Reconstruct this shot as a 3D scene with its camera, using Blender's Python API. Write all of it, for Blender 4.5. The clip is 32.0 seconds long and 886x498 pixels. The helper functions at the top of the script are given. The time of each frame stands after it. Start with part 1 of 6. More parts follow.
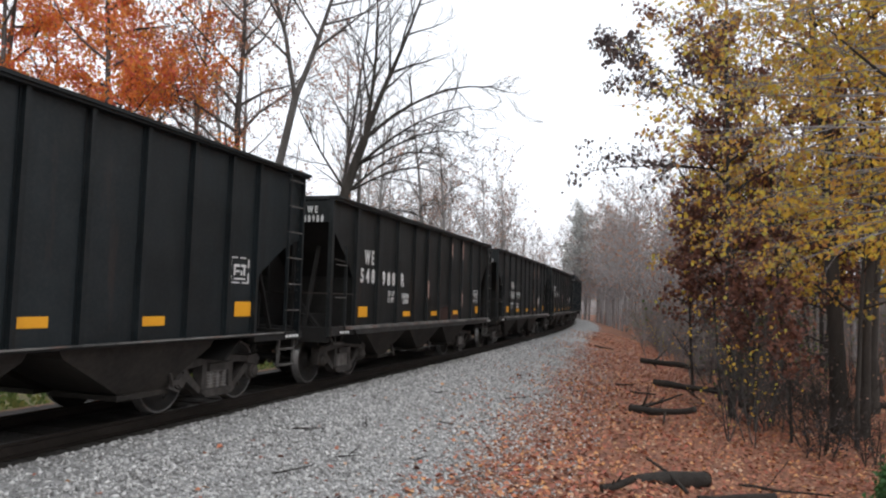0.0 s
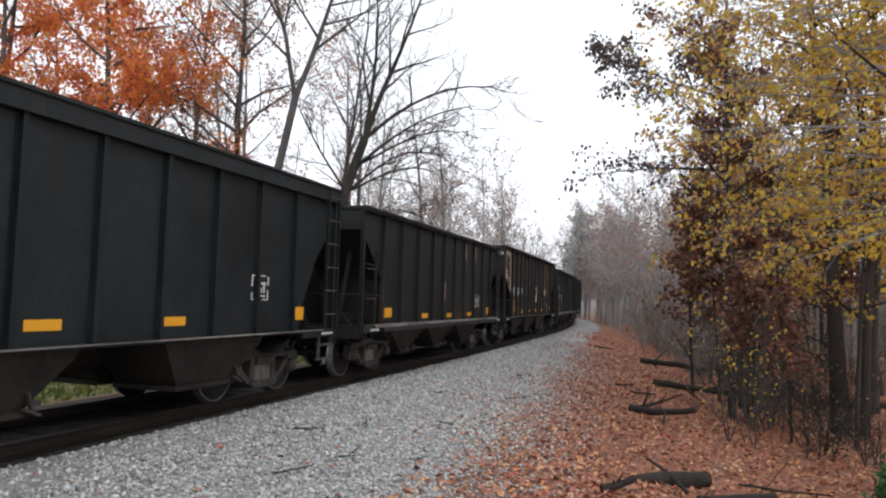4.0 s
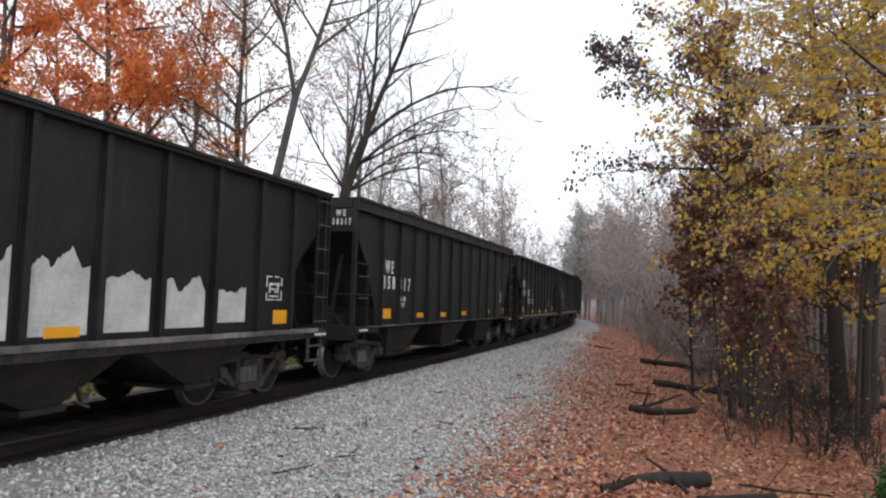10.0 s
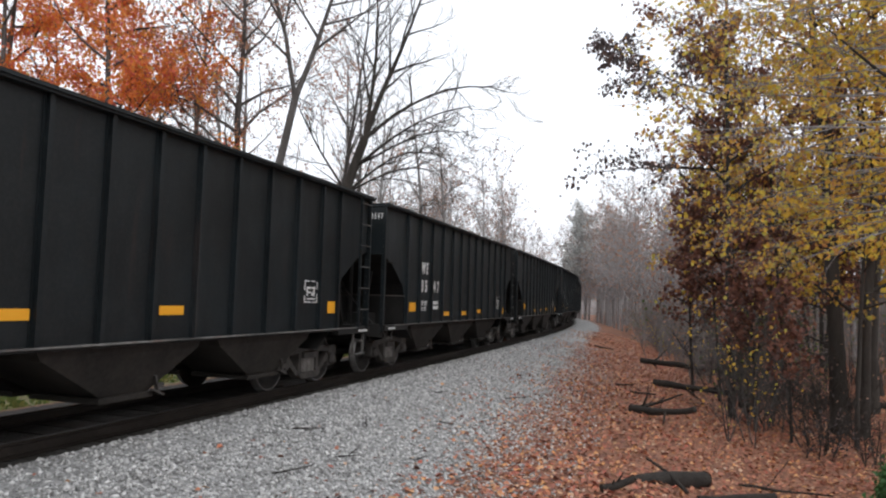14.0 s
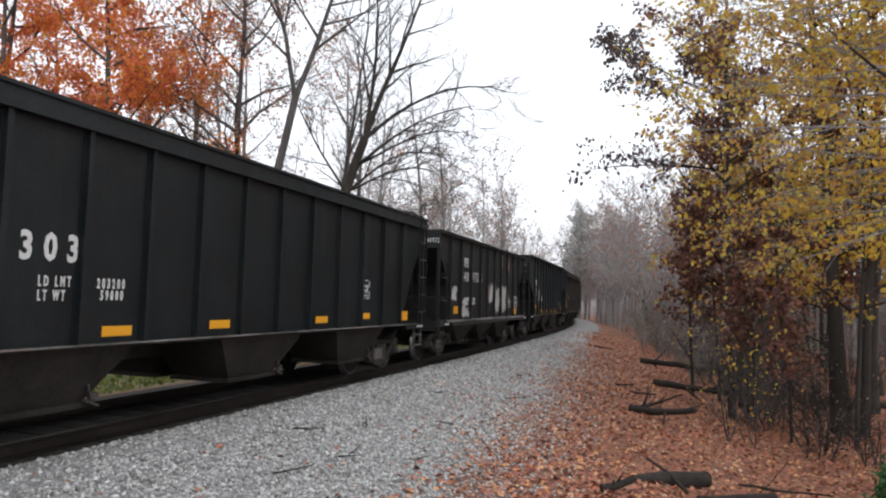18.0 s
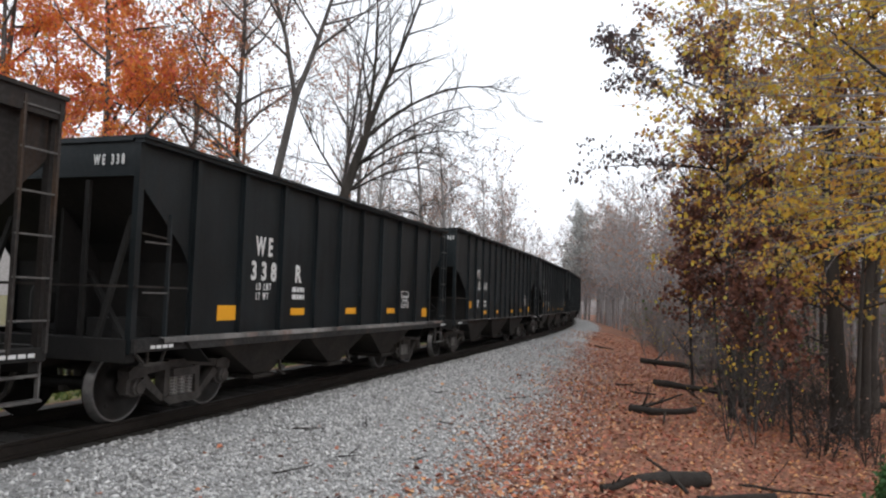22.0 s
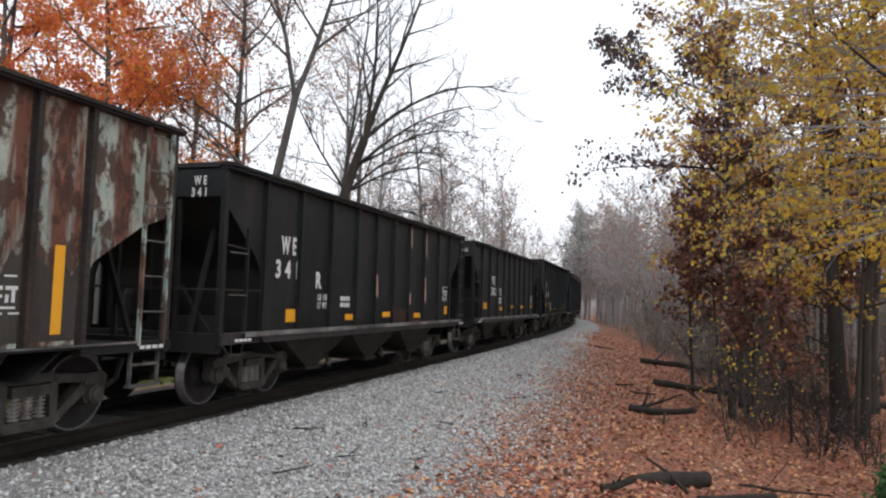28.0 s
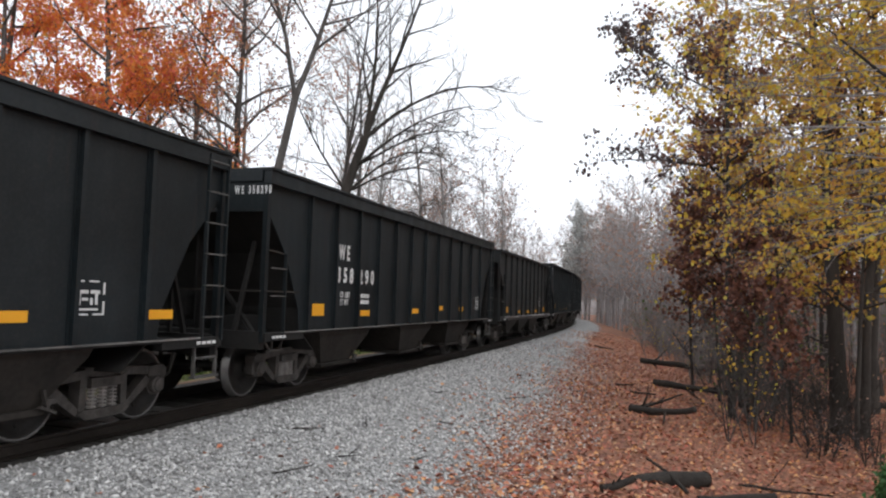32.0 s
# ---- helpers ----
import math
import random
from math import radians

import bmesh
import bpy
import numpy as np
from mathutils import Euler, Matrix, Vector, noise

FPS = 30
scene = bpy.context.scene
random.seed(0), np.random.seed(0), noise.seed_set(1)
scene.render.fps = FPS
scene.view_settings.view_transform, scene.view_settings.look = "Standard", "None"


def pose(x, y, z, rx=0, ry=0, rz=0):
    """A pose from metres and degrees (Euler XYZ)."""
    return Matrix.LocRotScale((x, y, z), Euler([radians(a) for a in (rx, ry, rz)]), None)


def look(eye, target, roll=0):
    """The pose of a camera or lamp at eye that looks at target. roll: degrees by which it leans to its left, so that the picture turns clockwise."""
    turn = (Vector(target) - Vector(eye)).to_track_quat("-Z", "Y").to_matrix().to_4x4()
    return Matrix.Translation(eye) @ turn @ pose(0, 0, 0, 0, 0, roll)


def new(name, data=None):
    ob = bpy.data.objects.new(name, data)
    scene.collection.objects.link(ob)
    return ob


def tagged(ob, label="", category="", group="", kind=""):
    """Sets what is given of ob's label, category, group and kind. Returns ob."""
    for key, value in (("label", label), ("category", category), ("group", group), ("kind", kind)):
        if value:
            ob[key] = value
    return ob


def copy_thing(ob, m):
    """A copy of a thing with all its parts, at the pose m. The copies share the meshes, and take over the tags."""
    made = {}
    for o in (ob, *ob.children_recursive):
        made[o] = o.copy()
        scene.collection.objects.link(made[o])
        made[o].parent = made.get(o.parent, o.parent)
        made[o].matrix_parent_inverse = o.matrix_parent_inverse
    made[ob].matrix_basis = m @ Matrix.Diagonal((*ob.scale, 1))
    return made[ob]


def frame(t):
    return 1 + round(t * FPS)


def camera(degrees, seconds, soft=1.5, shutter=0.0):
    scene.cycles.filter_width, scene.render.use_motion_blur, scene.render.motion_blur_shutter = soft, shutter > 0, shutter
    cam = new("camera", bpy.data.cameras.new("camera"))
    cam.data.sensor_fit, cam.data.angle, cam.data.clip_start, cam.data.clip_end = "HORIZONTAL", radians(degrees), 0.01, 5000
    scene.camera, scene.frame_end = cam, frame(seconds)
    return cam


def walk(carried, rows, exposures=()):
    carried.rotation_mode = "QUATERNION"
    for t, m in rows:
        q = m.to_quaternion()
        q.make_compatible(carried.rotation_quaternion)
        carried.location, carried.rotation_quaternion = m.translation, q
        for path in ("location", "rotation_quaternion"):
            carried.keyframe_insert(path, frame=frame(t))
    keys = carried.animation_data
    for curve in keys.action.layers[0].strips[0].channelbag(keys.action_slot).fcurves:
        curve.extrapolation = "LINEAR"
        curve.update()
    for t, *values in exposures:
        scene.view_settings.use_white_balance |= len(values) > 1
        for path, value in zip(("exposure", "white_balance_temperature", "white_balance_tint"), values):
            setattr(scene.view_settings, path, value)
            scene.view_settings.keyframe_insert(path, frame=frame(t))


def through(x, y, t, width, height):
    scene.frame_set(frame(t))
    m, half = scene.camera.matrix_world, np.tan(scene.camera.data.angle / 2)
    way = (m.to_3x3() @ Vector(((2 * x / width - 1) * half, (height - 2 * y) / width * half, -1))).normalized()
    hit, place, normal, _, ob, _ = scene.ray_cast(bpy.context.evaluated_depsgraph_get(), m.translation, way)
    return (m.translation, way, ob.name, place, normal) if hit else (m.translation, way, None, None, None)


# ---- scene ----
# ---------- camera ----------
EYE_Z, PITCH, YAW, ROLL = 1.680, 3.94, 18.52, 1.675      # metres above the rail, degrees
cam = camera(62.88, 32.0, soft=2.2)
_a, _b = radians(PITCH), radians(YAW)
EYE = Vector((0.0, 0.0, EYE_Z))
AIM = EYE + Vector((-math.sin(_b) * math.cos(_a), math.cos(_b) * math.cos(_a), math.sin(_a)))
walk(cam, [(0.0, look(EYE, AIM, ROLL)), (32.0, look(EYE, AIM, ROLL))], exposures=[(0.0, 0.0), (32.0, 0.0)])

# ---------- world and light: a bright overcast autumn sky ----------
SUN_EL, SUN_AZ = radians(38), radians(150)
world = bpy.data.worlds.new("overcast_sky")
scene.world = world
world.use_nodes = True
wt = world.node_tree
sky = wt.nodes.new("ShaderNodeTexSky")
sky.sky_type, sky.sun_disc = "NISHITA", False
sky.sun_elevation, sky.sun_rotation = SUN_EL, SUN_AZ
sky.air_density, sky.dust_density, sky.ozone_density = 1.0, 4.0, 1.0
soft_sky = wt.nodes.new("ShaderNodeHueSaturation")
soft_sky.inputs["Saturation"].default_value = 0.12
wt.links.new(sky.outputs[0], soft_sky.inputs["Color"])
cloud = wt.nodes.new("ShaderNodeMix")          # a closed layer of cloud over it
cloud.data_type = "RGBA"
cloud.inputs["Factor"].default_value = 0.9
cloud.inputs["B"].default_value = (8.4, 8.7, 9.3, 1)
wt.links.new(soft_sky.outputs[0], cloud.inputs["A"])
wt.links.new(cloud.outputs["Result"], wt.nodes["Background"].inputs[0])
wt.nodes["Background"].inputs[1].default_value = 0.15
sun = new("sun", bpy.data.lights.new("sun", "SUN"))
sun.data.energy, sun.data.angle, sun.data.color = 0.8, radians(25), (1.0, 0.97, 0.93)
sun.matrix_world = look((0, 0, 60), (60 * -math.sin(SUN_AZ) / math.tan(SUN_EL), 60 * -math.cos(SUN_AZ) / math.tan(SUN_EL), 0))


# ---------- materials ----------
def material(name, rough=0.8, metal=0.0):
    m = bpy.data.materials.new(name)
    m.use_nodes = True
    b = m.node_tree.nodes["Principled BSDF"]
    b.inputs["Roughness"].default_value, b.inputs["Metallic"].default_value = rough, metal
    b.inputs["Specular IOR Level"].default_value = 0.3
    return m, m.node_tree, b


def node(nt, kind, **ins):
    n = nt.nodes.new(kind)
    for key, value in ins.items():
        n.inputs[key.replace("_", " ")].default_value = value
    return n


def ramp(nt, source, stops):
    r = nt.nodes.new("ShaderNodeValToRGB")
    while len(r.color_ramp.elements) < len(stops):
        r.color_ramp.elements.new(0.5)
    for el, (p, c) in zip(r.color_ramp.elements, stops):
        el.position, el.color = p, (*c, 1)
    nt.links.new(source, r.inputs[0])
    return r.outputs[0]


def noise_tex(nt, scale, detail=4.0, stretch=None, rough=0.55, coord="Object", own=False):
    tc = nt.nodes.new("ShaderNodeTexCoord")
    n = node(nt, "ShaderNodeTexNoise", Scale=scale, Detail=detail, Roughness=rough)
    src = tc.outputs[coord]
    if own:                     # every object its own stretch of the pattern
        oi = nt.nodes.new("ShaderNodeObjectInfo")
        k = node(nt, "ShaderNodeMath")
        k.operation = "MULTIPLY"
        k.inputs[1].default_value = 90.0
        nt.links.new(oi.outputs["Random"], k.inputs[0])
        add = nt.nodes.new("ShaderNodeVectorMath")
        nt.links.new(src, add.inputs[0])
        nt.links.new(k.outputs[0], add.inputs[1])
        src = add.outputs[0]
    if stretch:
        mp = nt.nodes.new("ShaderNodeMapping")
        mp.inputs["Scale"].default_value = stretch
        nt.links.new(src, mp.inputs["Vector"])
        src = mp.outputs[0]
    nt.links.new(src, n.inputs["Vector"])
    return n.outputs["Fac"]


def blend(nt, fac, a, b, mode="MIX"):
    m = nt.nodes.new("ShaderNodeMix")
    m.data_type, m.blend_type = "RGBA", mode
    for sock, v in ((m.inputs["Factor"], fac), (m.inputs["A"], a), (m.inputs["B"], b)):
        if isinstance(v, (int, float)):
            sock.default_value = v
        elif isinstance(v, tuple):
            sock.default_value = (*v, 1)
        else:
            nt.links.new(v, sock)
    return m.outputs["Result"]


def bump(nt, b, height, strength=0.4, distance=0.01):
    n = node(nt, "ShaderNodeBump", Strength=strength, Distance=distance)
    nt.links.new(height, n.inputs["Height"])
    nt.links.new(n.outputs[0], b.inputs["Normal"])


def paint(name, base, worn, rust=0.3, dust=0.25, rough=0.5, rust_col=(0.050, 0.027, 0.019)):
    """Old car paint: two tones, streaks of rust and a film of dust, different on each car."""
    m, nt, b = material(name, rough)
    oi = nt.nodes.new("ShaderNodeObjectInfo")
    big = noise_tex(nt, 0.7, 6, None, 0.62, "Object", True)
    streak = noise_tex(nt, 1.0, 6, (3.2, 3.2, 0.35), 0.6, "Object", True)
    fine = noise_tex(nt, 22, 5)
    runs = noise_tex(nt, 1.0, 5, (9.0, 9.0, 0.5), 0.7, "Object", True)
    grime = noise_tex(nt, 2.6, 7, (1.0, 1.0, 0.8), 0.7, "Object", True)
    c = blend(nt, ramp(nt, big, [(0.38, (0, 0, 0)), (0.66, (1, 1, 1))]), base, worn)
    c = blend(nt, ramp(nt, streak, [(0.62 - 0.17 * rust, (0, 0, 0)), (0.72 - 0.15 * rust, (min(1, rust + 0.2),) * 3)]), c, rust_col)
    if rust > 0.8:          # heavy rust also breaks out in blotches
        c = blend(nt, ramp(nt, noise_tex(nt, 2.6, 8, (1.3, 1.3, 0.7), 0.7), [(0.465, (0, 0, 0)), (0.53, (0.94, 0.94, 0.94))]), c, tuple(0.42 * v for v in rust_col))
        c = blend(nt, ramp(nt, noise_tex(nt, 5.0, 6, (1.5, 1.5, 0.5), 0.7), [(0.58, (0, 0, 0)), (0.66, (0.7, 0.7, 0.7))]), c, (0.22, 0.12, 0.09))
    c = blend(nt, ramp(nt, runs, [(0.52, (0, 0, 0)), (0.80, (0.06 + 0.8 * dust,) * 3)]), c, (0.034, 0.038, 0.040))
    c = blend(nt, ramp(nt, grime, [(0.47, (0, 0, 0)), (0.74, (0.12 + 0.9 * dust,) * 3)]), c, (0.040, 0.044, 0.046))
    c = blend(nt, ramp(nt, fine, [(0.45, (0, 0, 0)), (0.8, (dust, dust, dust))]), c, (0.12, 0.115, 0.11))
    hs = nt.nodes.new("ShaderNodeHueSaturation")
    mr = node(nt, "ShaderNodeMapRange", To_Min=0.8, To_Max=1.25)
    nt.links.new(oi.outputs["Random"], mr.inputs["Value"])
    nt.links.new(mr.outputs[0], hs.inputs["Value"])
    nt.links.new(c, hs.inputs["Color"])
    nt.links.new(hs.outputs[0], b.inputs["Base Color"])
    rr = node(nt, "ShaderNodeMapRange", To_Min=rough - 0.12, To_Max=rough + 0.25)
    nt.links.new(streak, rr.inputs["Value"])
    nt.links.new(rr.outputs[0], b.inputs["Roughness"])
    bump(nt, b, fine, 0.25, 0.006)
    return m


def plain(name, lo, hi, scale=6.0, rough=0.8, metal=0.0, relief=0.3, depth=0.01, stretch=None, per_island=0.0):
    m, nt, b = material(name, rough, metal)
    n1, n2 = noise_tex(nt, scale, 6, stretch), noise_tex(nt, scale * 9, 3, stretch)
    c = blend(nt, ramp(nt, n1, [(0.3, (0, 0, 0)), (0.72, (1, 1, 1))]), lo, hi)
    c = blend(nt, 0.35, c, ramp(nt, n2, [(0.3, lo), (0.7, hi)]))
    if per_island:
        g = nt.nodes.new("ShaderNodeNewGeometry")
        hs = nt.nodes.new("ShaderNodeHueSaturation")
        mr = node(nt, "ShaderNodeMapRange", To_Min=1 - per_island, To_Max=1 + per_island)
        nt.links.new(g.outputs["Random Per Island"], mr.inputs["Value"])
        nt.links.new(mr.outputs[0], hs.inputs["Value"])
        nt.links.new(c, hs.inputs["Color"])
        c = hs.outputs[0]
    nt.links.new(c, b.inputs["Base Color"])
    bump(nt, b, n2, relief, depth)
    return m


def leafy(name, stops, through=0.35):
    """Leaves: each one its own colour of the ramp, light shines through."""
    m, nt, b = material(name, 0.55)
    g = nt.nodes.new("ShaderNodeNewGeometry")
    c = ramp(nt, g.outputs["Random Per Island"], stops)
    nt.links.new(c, b.inputs["Base Color"])
    tr = nt.nodes.new("ShaderNodeBsdfTranslucent")
    nt.links.new(c, tr.inputs["Color"])
    mix = nt.nodes.new("ShaderNodeMixShader")
    mix.inputs[0].default_value = through
    nt.links.new(b.outputs[0], mix.inputs[1])
    nt.links.new(tr.outputs[0], mix.inputs[2])
    nt.links.new(mix.outputs[0], nt.nodes["Material Output"].inputs["Surface"])
    return m


PAINT_BLACK = paint("black_car_paint", (0.0032, 0.0056, 0.0069), (0.0076, 0.0124, 0.0151), 0.05, 0.06, 0.42)
PAINT_WORN = paint("worn_black_car_paint", (0.0044, 0.0059, 0.0064), (0.0118, 0.0145, 0.0152), 0.24, 0.11, 0.45)
PAINT_BROWN = paint("brown_black_car_paint", (0.012, 0.010, 0.009), (0.024, 0.019, 0.0165), 0.40, 0.2, 0.6, (0.07, 0.040, 0.022))
PAINT_MAROON = paint("faded_maroon_car_paint", (0.0080, 0.0068, 0.0070), (0.0165, 0.0128, 0.0130), 0.14, 0.15, 0.5)
PAINT_MINT = paint("rusted_mint_car_paint", (0.24, 0.32, 0.29), (0.40, 0.40, 0.34), 1.0, 0.2, 0.7, (0.12, 0.048, 0.030))
SILL_DIRTY = paint("dirty_sill_paint", (0.009, 0.009, 0.009), (0.024, 0.022, 0.021), 0.4, 0.3, 0.7, (0.07, 0.045, 0.035))
GRAFFITI = plain("pale_blue_spray_paint", (0.30, 0.45, 0.50), (0.45, 0.60, 0.64), 4, 0.6, 0, 0.05)
WORN_EDGE = paint("chipped_edge_paint", (0.04, 0.04, 0.04), (0.28, 0.27, 0.26), 0.5, 0.6, 0.75, (0.16, 0.10, 0.08))
# near-black tone that puts the shade of car ends and sills into the steel
SHADE_BLACK = plain("shade_black_steel", (0.006, 0.006, 0.006), (0.018, 0.017, 0.016), 2.0, 0.85)
SPRING = plain("dusty_spring_steel", (0.16, 0.15, 0.145), (0.34, 0.32, 0.305), 6, 0.6, 0.2)
# dust in the lighter tone; the darker one holds the underside's shade
UNDER = plain("dusty_shaded_underframe", (0.006, 0.0055, 0.005), (0.042, 0.036, 0.031), 1.6, 0.75, 0.0)
TRUCK = plain("dusty_cast_steel", (0.020, 0.0185, 0.017), (0.095, 0.086, 0.080), 5, 0.75, 0.1)
WHEEL = plain("worn_wheel_steel", (0.009, 0.0085, 0.008), (0.028, 0.025, 0.023), 4, 0.6, 0.2)
RUNG_STEEL = plain("worn_rung_steel", (0.03, 0.029, 0.028), (0.17, 0.165, 0.16), 7, 0.6, 0.2)
TREAD = plain("polished_tread_steel", (0.10, 0.098, 0.096), (0.24, 0.236, 0.232), 8, 0.35, 0.6, 0.05)
AMBER = plain("amber_reflective_sheet", (0.72, 0.33, 0.02), (0.80, 0.39, 0.03), 5, 0.4, 0, 0.05)
WHITE = plain("chalky_white_lettering", (0.50, 0.51, 0.51), (0.72, 0.73, 0.72), 9, 0.7, 0, 0.05)
GREY_PATCH = plain("scraped_grey_paint", (0.33, 0.34, 0.34), (0.62, 0.62, 0.61), 2.4, 0.7, 0, 0.1)
PRIMER = plain("bare_primer_steel", (0.20, 0.10, 0.08), (0.45, 0.33, 0.29), 3.0, 0.75, 0, 0.1)
CREAM_RUSTED = paint("rust_stained_cream_paint", (0.50, 0.40, 0.27), (0.60, 0.50, 0.35), 0.62, 0.15, 0.65, (0.20, 0.085, 0.045))
CREAM = plain("cream_paint", (0.50, 0.41, 0.28), (0.62, 0.53, 0.38), 2.0, 0.65, 0, 0.1)
FADED_NAME = plain("worn_orange_lettering", (0.035, 0.019, 0.014), (0.11, 0.050, 0.032), 6.0, 0.75, 0, 0.1)
ORANGE_LOGO = plain("faded_orange_paint", (0.085, 0.036, 0.024), (0.22, 0.095, 0.055), 2.4, 0.7, 0, 0.1)
STAIN = plain("rust_stain", (0.022, 0.012, 0.010), (0.055, 0.025, 0.019), 3.0, 0.8, 0, 0.15)
RUST_PANEL = plain("orange_rust_panel", (0.10, 0.055, 0.028), (0.19, 0.105, 0.05), 2.0, 0.8, 0, 0.15, 0.01, (2, 2, 0.3))
FADED_BLUE = plain("faded_blue_paint", (0.009, 0.012, 0.015), (0.026, 0.031, 0.036), 1.6, 0.6, 0, 0.05)
MAROON_BAR = plain("dark_maroon_paint", (0.03, 0.017, 0.015), (0.06, 0.03, 0.026), 3.0, 0.7, 0, 0.05)
OLD_GREY = plain("chalky_grey_paint", (0.07, 0.067, 0.063), (0.17, 0.16, 0.15), 3.0, 0.75, 0, 0.1)
PRIMED_GREY = plain("grey_brown_primer", (0.026, 0.024, 0.021), (0.058, 0.052, 0.045), 1.8, 0.75, 0, 0.1, 0.01, (1.5, 1.5, 0.4))
RAIL_STEEL = plain("rail_steel", (0.016, 0.013, 0.011), (0.042, 0.034, 0.029), 3, 0.55, 0.5)
TIE_WOOD = plain("creosoted_tie_wood", (0.018, 0.016, 0.014), (0.05, 0.043, 0.036), 3, 0.9, 0, 0.6, 0.02, (0.3, 1, 1))
BARK_GREY = plain("grey_bark", (0.045, 0.041, 0.039), (0.135, 0.124, 0.119), 3, 0.95, 0, 0.8, 0.03, (1, 1, 0.2))
BARK_DARK = plain("dark_bark", (0.020, 0.0175, 0.0155), (0.060, 0.052, 0.046), 3, 0.95, 0, 0.8, 0.03, (1, 1, 0.2))
# near limbs are truly pale; on farther trees the paleness stands for haze
BARK_PALE = plain("pale_and_hazed_bark", (0.13, 0.12, 0.115), (0.30, 0.285, 0.28), 3, 0.95, 0, 0.8, 0.03, (1, 1, 0.2))
# distance haze is painted into this pale grey
TWIG_HAZED = plain("far_hazed_twigs", (0.23, 0.217, 0.217), (0.40, 0.38, 0.38), 2, 0.95, 0, 0.2)
DEADWOOD = plain("rotting_wood", (0.010, 0.009, 0.008), (0.050, 0.042, 0.036), 5, 0.95, 0, 0.8, 0.02)
STONE = plain("limestone_ballast", (0.27, 0.268, 0.264), (0.53, 0.525, 0.518), 7, 0.95, 0, 0.5, 0.006, None, 0.55)
LEAF_LITTER = leafy("fallen_leaves", [(0.0, (0.10, 0.045, 0.034)), (0.2, (0.38, 0.145, 0.10)), (0.4, (0.50, 0.22, 0.13)), (0.55, (0.17, 0.075, 0.052)),
                                      (0.7, (0.44, 0.125, 0.085)), (0.85, (0.66, 0.33, 0.13)), (1.0, (0.48, 0.36, 0.28))], 0.1)
LEAF_ORANGE = leafy("orange_maple_leaves", [(0.0, (0.66, 0.17, 0.07)), (0.3, (0.86, 0.33, 0.08)), (0.55, (0.90, 0.44, 0.10)),
                                            (0.8, (0.80, 0.24, 0.16)), (0.93, (0.72, 0.20, 0.15)), (1.0, (0.70, 0.55, 0.14))], 0.54)
LEAF_YELLOW = leafy("yellow_leaves", [(0.0, (0.60, 0.37, 0.05)), (0.3, (0.67, 0.46, 0.07)), (0.5, (0.66, 0.34, 0.08)), (0.65, (0.56, 0.47, 0.10)),
                                      (0.8, (0.60, 0.56, 0.12)), (1.0, (0.84, 0.56, 0.07))], 0.58)
LEAF_AMBER = leafy("amber_brown_leaves", [(0.0, (0.42, 0.19, 0.06)), (0.4, (0.55, 0.29, 0.09)), (0.7, (0.34, 0.17, 0.08)), (1.0, (0.5, 0.38, 0.12))], 0.45)
# stems of distant brush, lightened in place of haze
BRUSH_HAZED = plain("hazed_brush_stems", (0.13, 0.12, 0.117), (0.27, 0.25, 0.243), 2, 0.95, 0, 0.2)
LEAF_RUST = leafy("russet_oak_leaves", [(0.0, (0.09, 0.04, 0.035)), (0.5, (0.17, 0.075, 0.055)), (1.0, (0.25, 0.115, 0.07))], 0.25)
LEAF_BROWN = leafy("dry_brown_leaves", [(0.0, (0.28, 0.16, 0.125)), (0.5, (0.42, 0.25, 0.19)), (1.0, (0.52, 0.28, 0.17))], 0.45)
LEAF_DUSK = leafy("withered_dark_leaves", [(0.0, (0.05, 0.042, 0.045)), (0.6, (0.09, 0.07, 0.07)), (1.0, (0.15, 0.09, 0.075))], 0.25)
LEAF_GREEN = leafy("green_undergrowth", [(0.0, (0.07, 0.11, 0.03)), (0.5, (0.13, 0.17, 0.05)), (1.0, (0.24, 0.22, 0.07))], 0.4)
# needle green washed out to grey to carry the haze of distance
NEEDLE_HAZED = leafy("hazed_evergreen_needles", [(0.0, (0.34, 0.345, 0.335)), (1.0, (0.50, 0.50, 0.48))], 0.3)
FERN_GREEN = leafy("evergreen_leaves", [(0.0, (0.03, 0.09, 0.03)), (1.0, (0.07, 0.16, 0.05))], 0.3)

# ---------- the line of the track: straight behind, tightening to the left ahead ----------
TRACK_X, SPIRAL, CURVE_FULL = -7.642, 0.5855e-4, 80.0
_ds = 0.25
_s = np.arange(-560.0, 640.0, _ds)
_k = np.where(_s < 0, 0, SPIRAL * np.minimum(_s, CURVE_FULL))
_th = np.cumsum(_k) * _ds
_x, _y = np.cumsum(-np.sin(_th)) * _ds, np.cumsum(np.cos(_th)) * _ds
_i0 = int(560 / _ds)
_x, _y = _x - _x[_i0] + TRACK_X, _y - _y[_i0]


def on_track(s, off=0.0):
    """Place on the track s metres on from the camera's side, off metres to its right; and its heading."""
    x, y, th = np.interp(s, _s, _x), np.interp(s, _s, _y), np.interp(s, _s, _th)
    return x + off * np.cos(th), y + off * np.sin(th), th


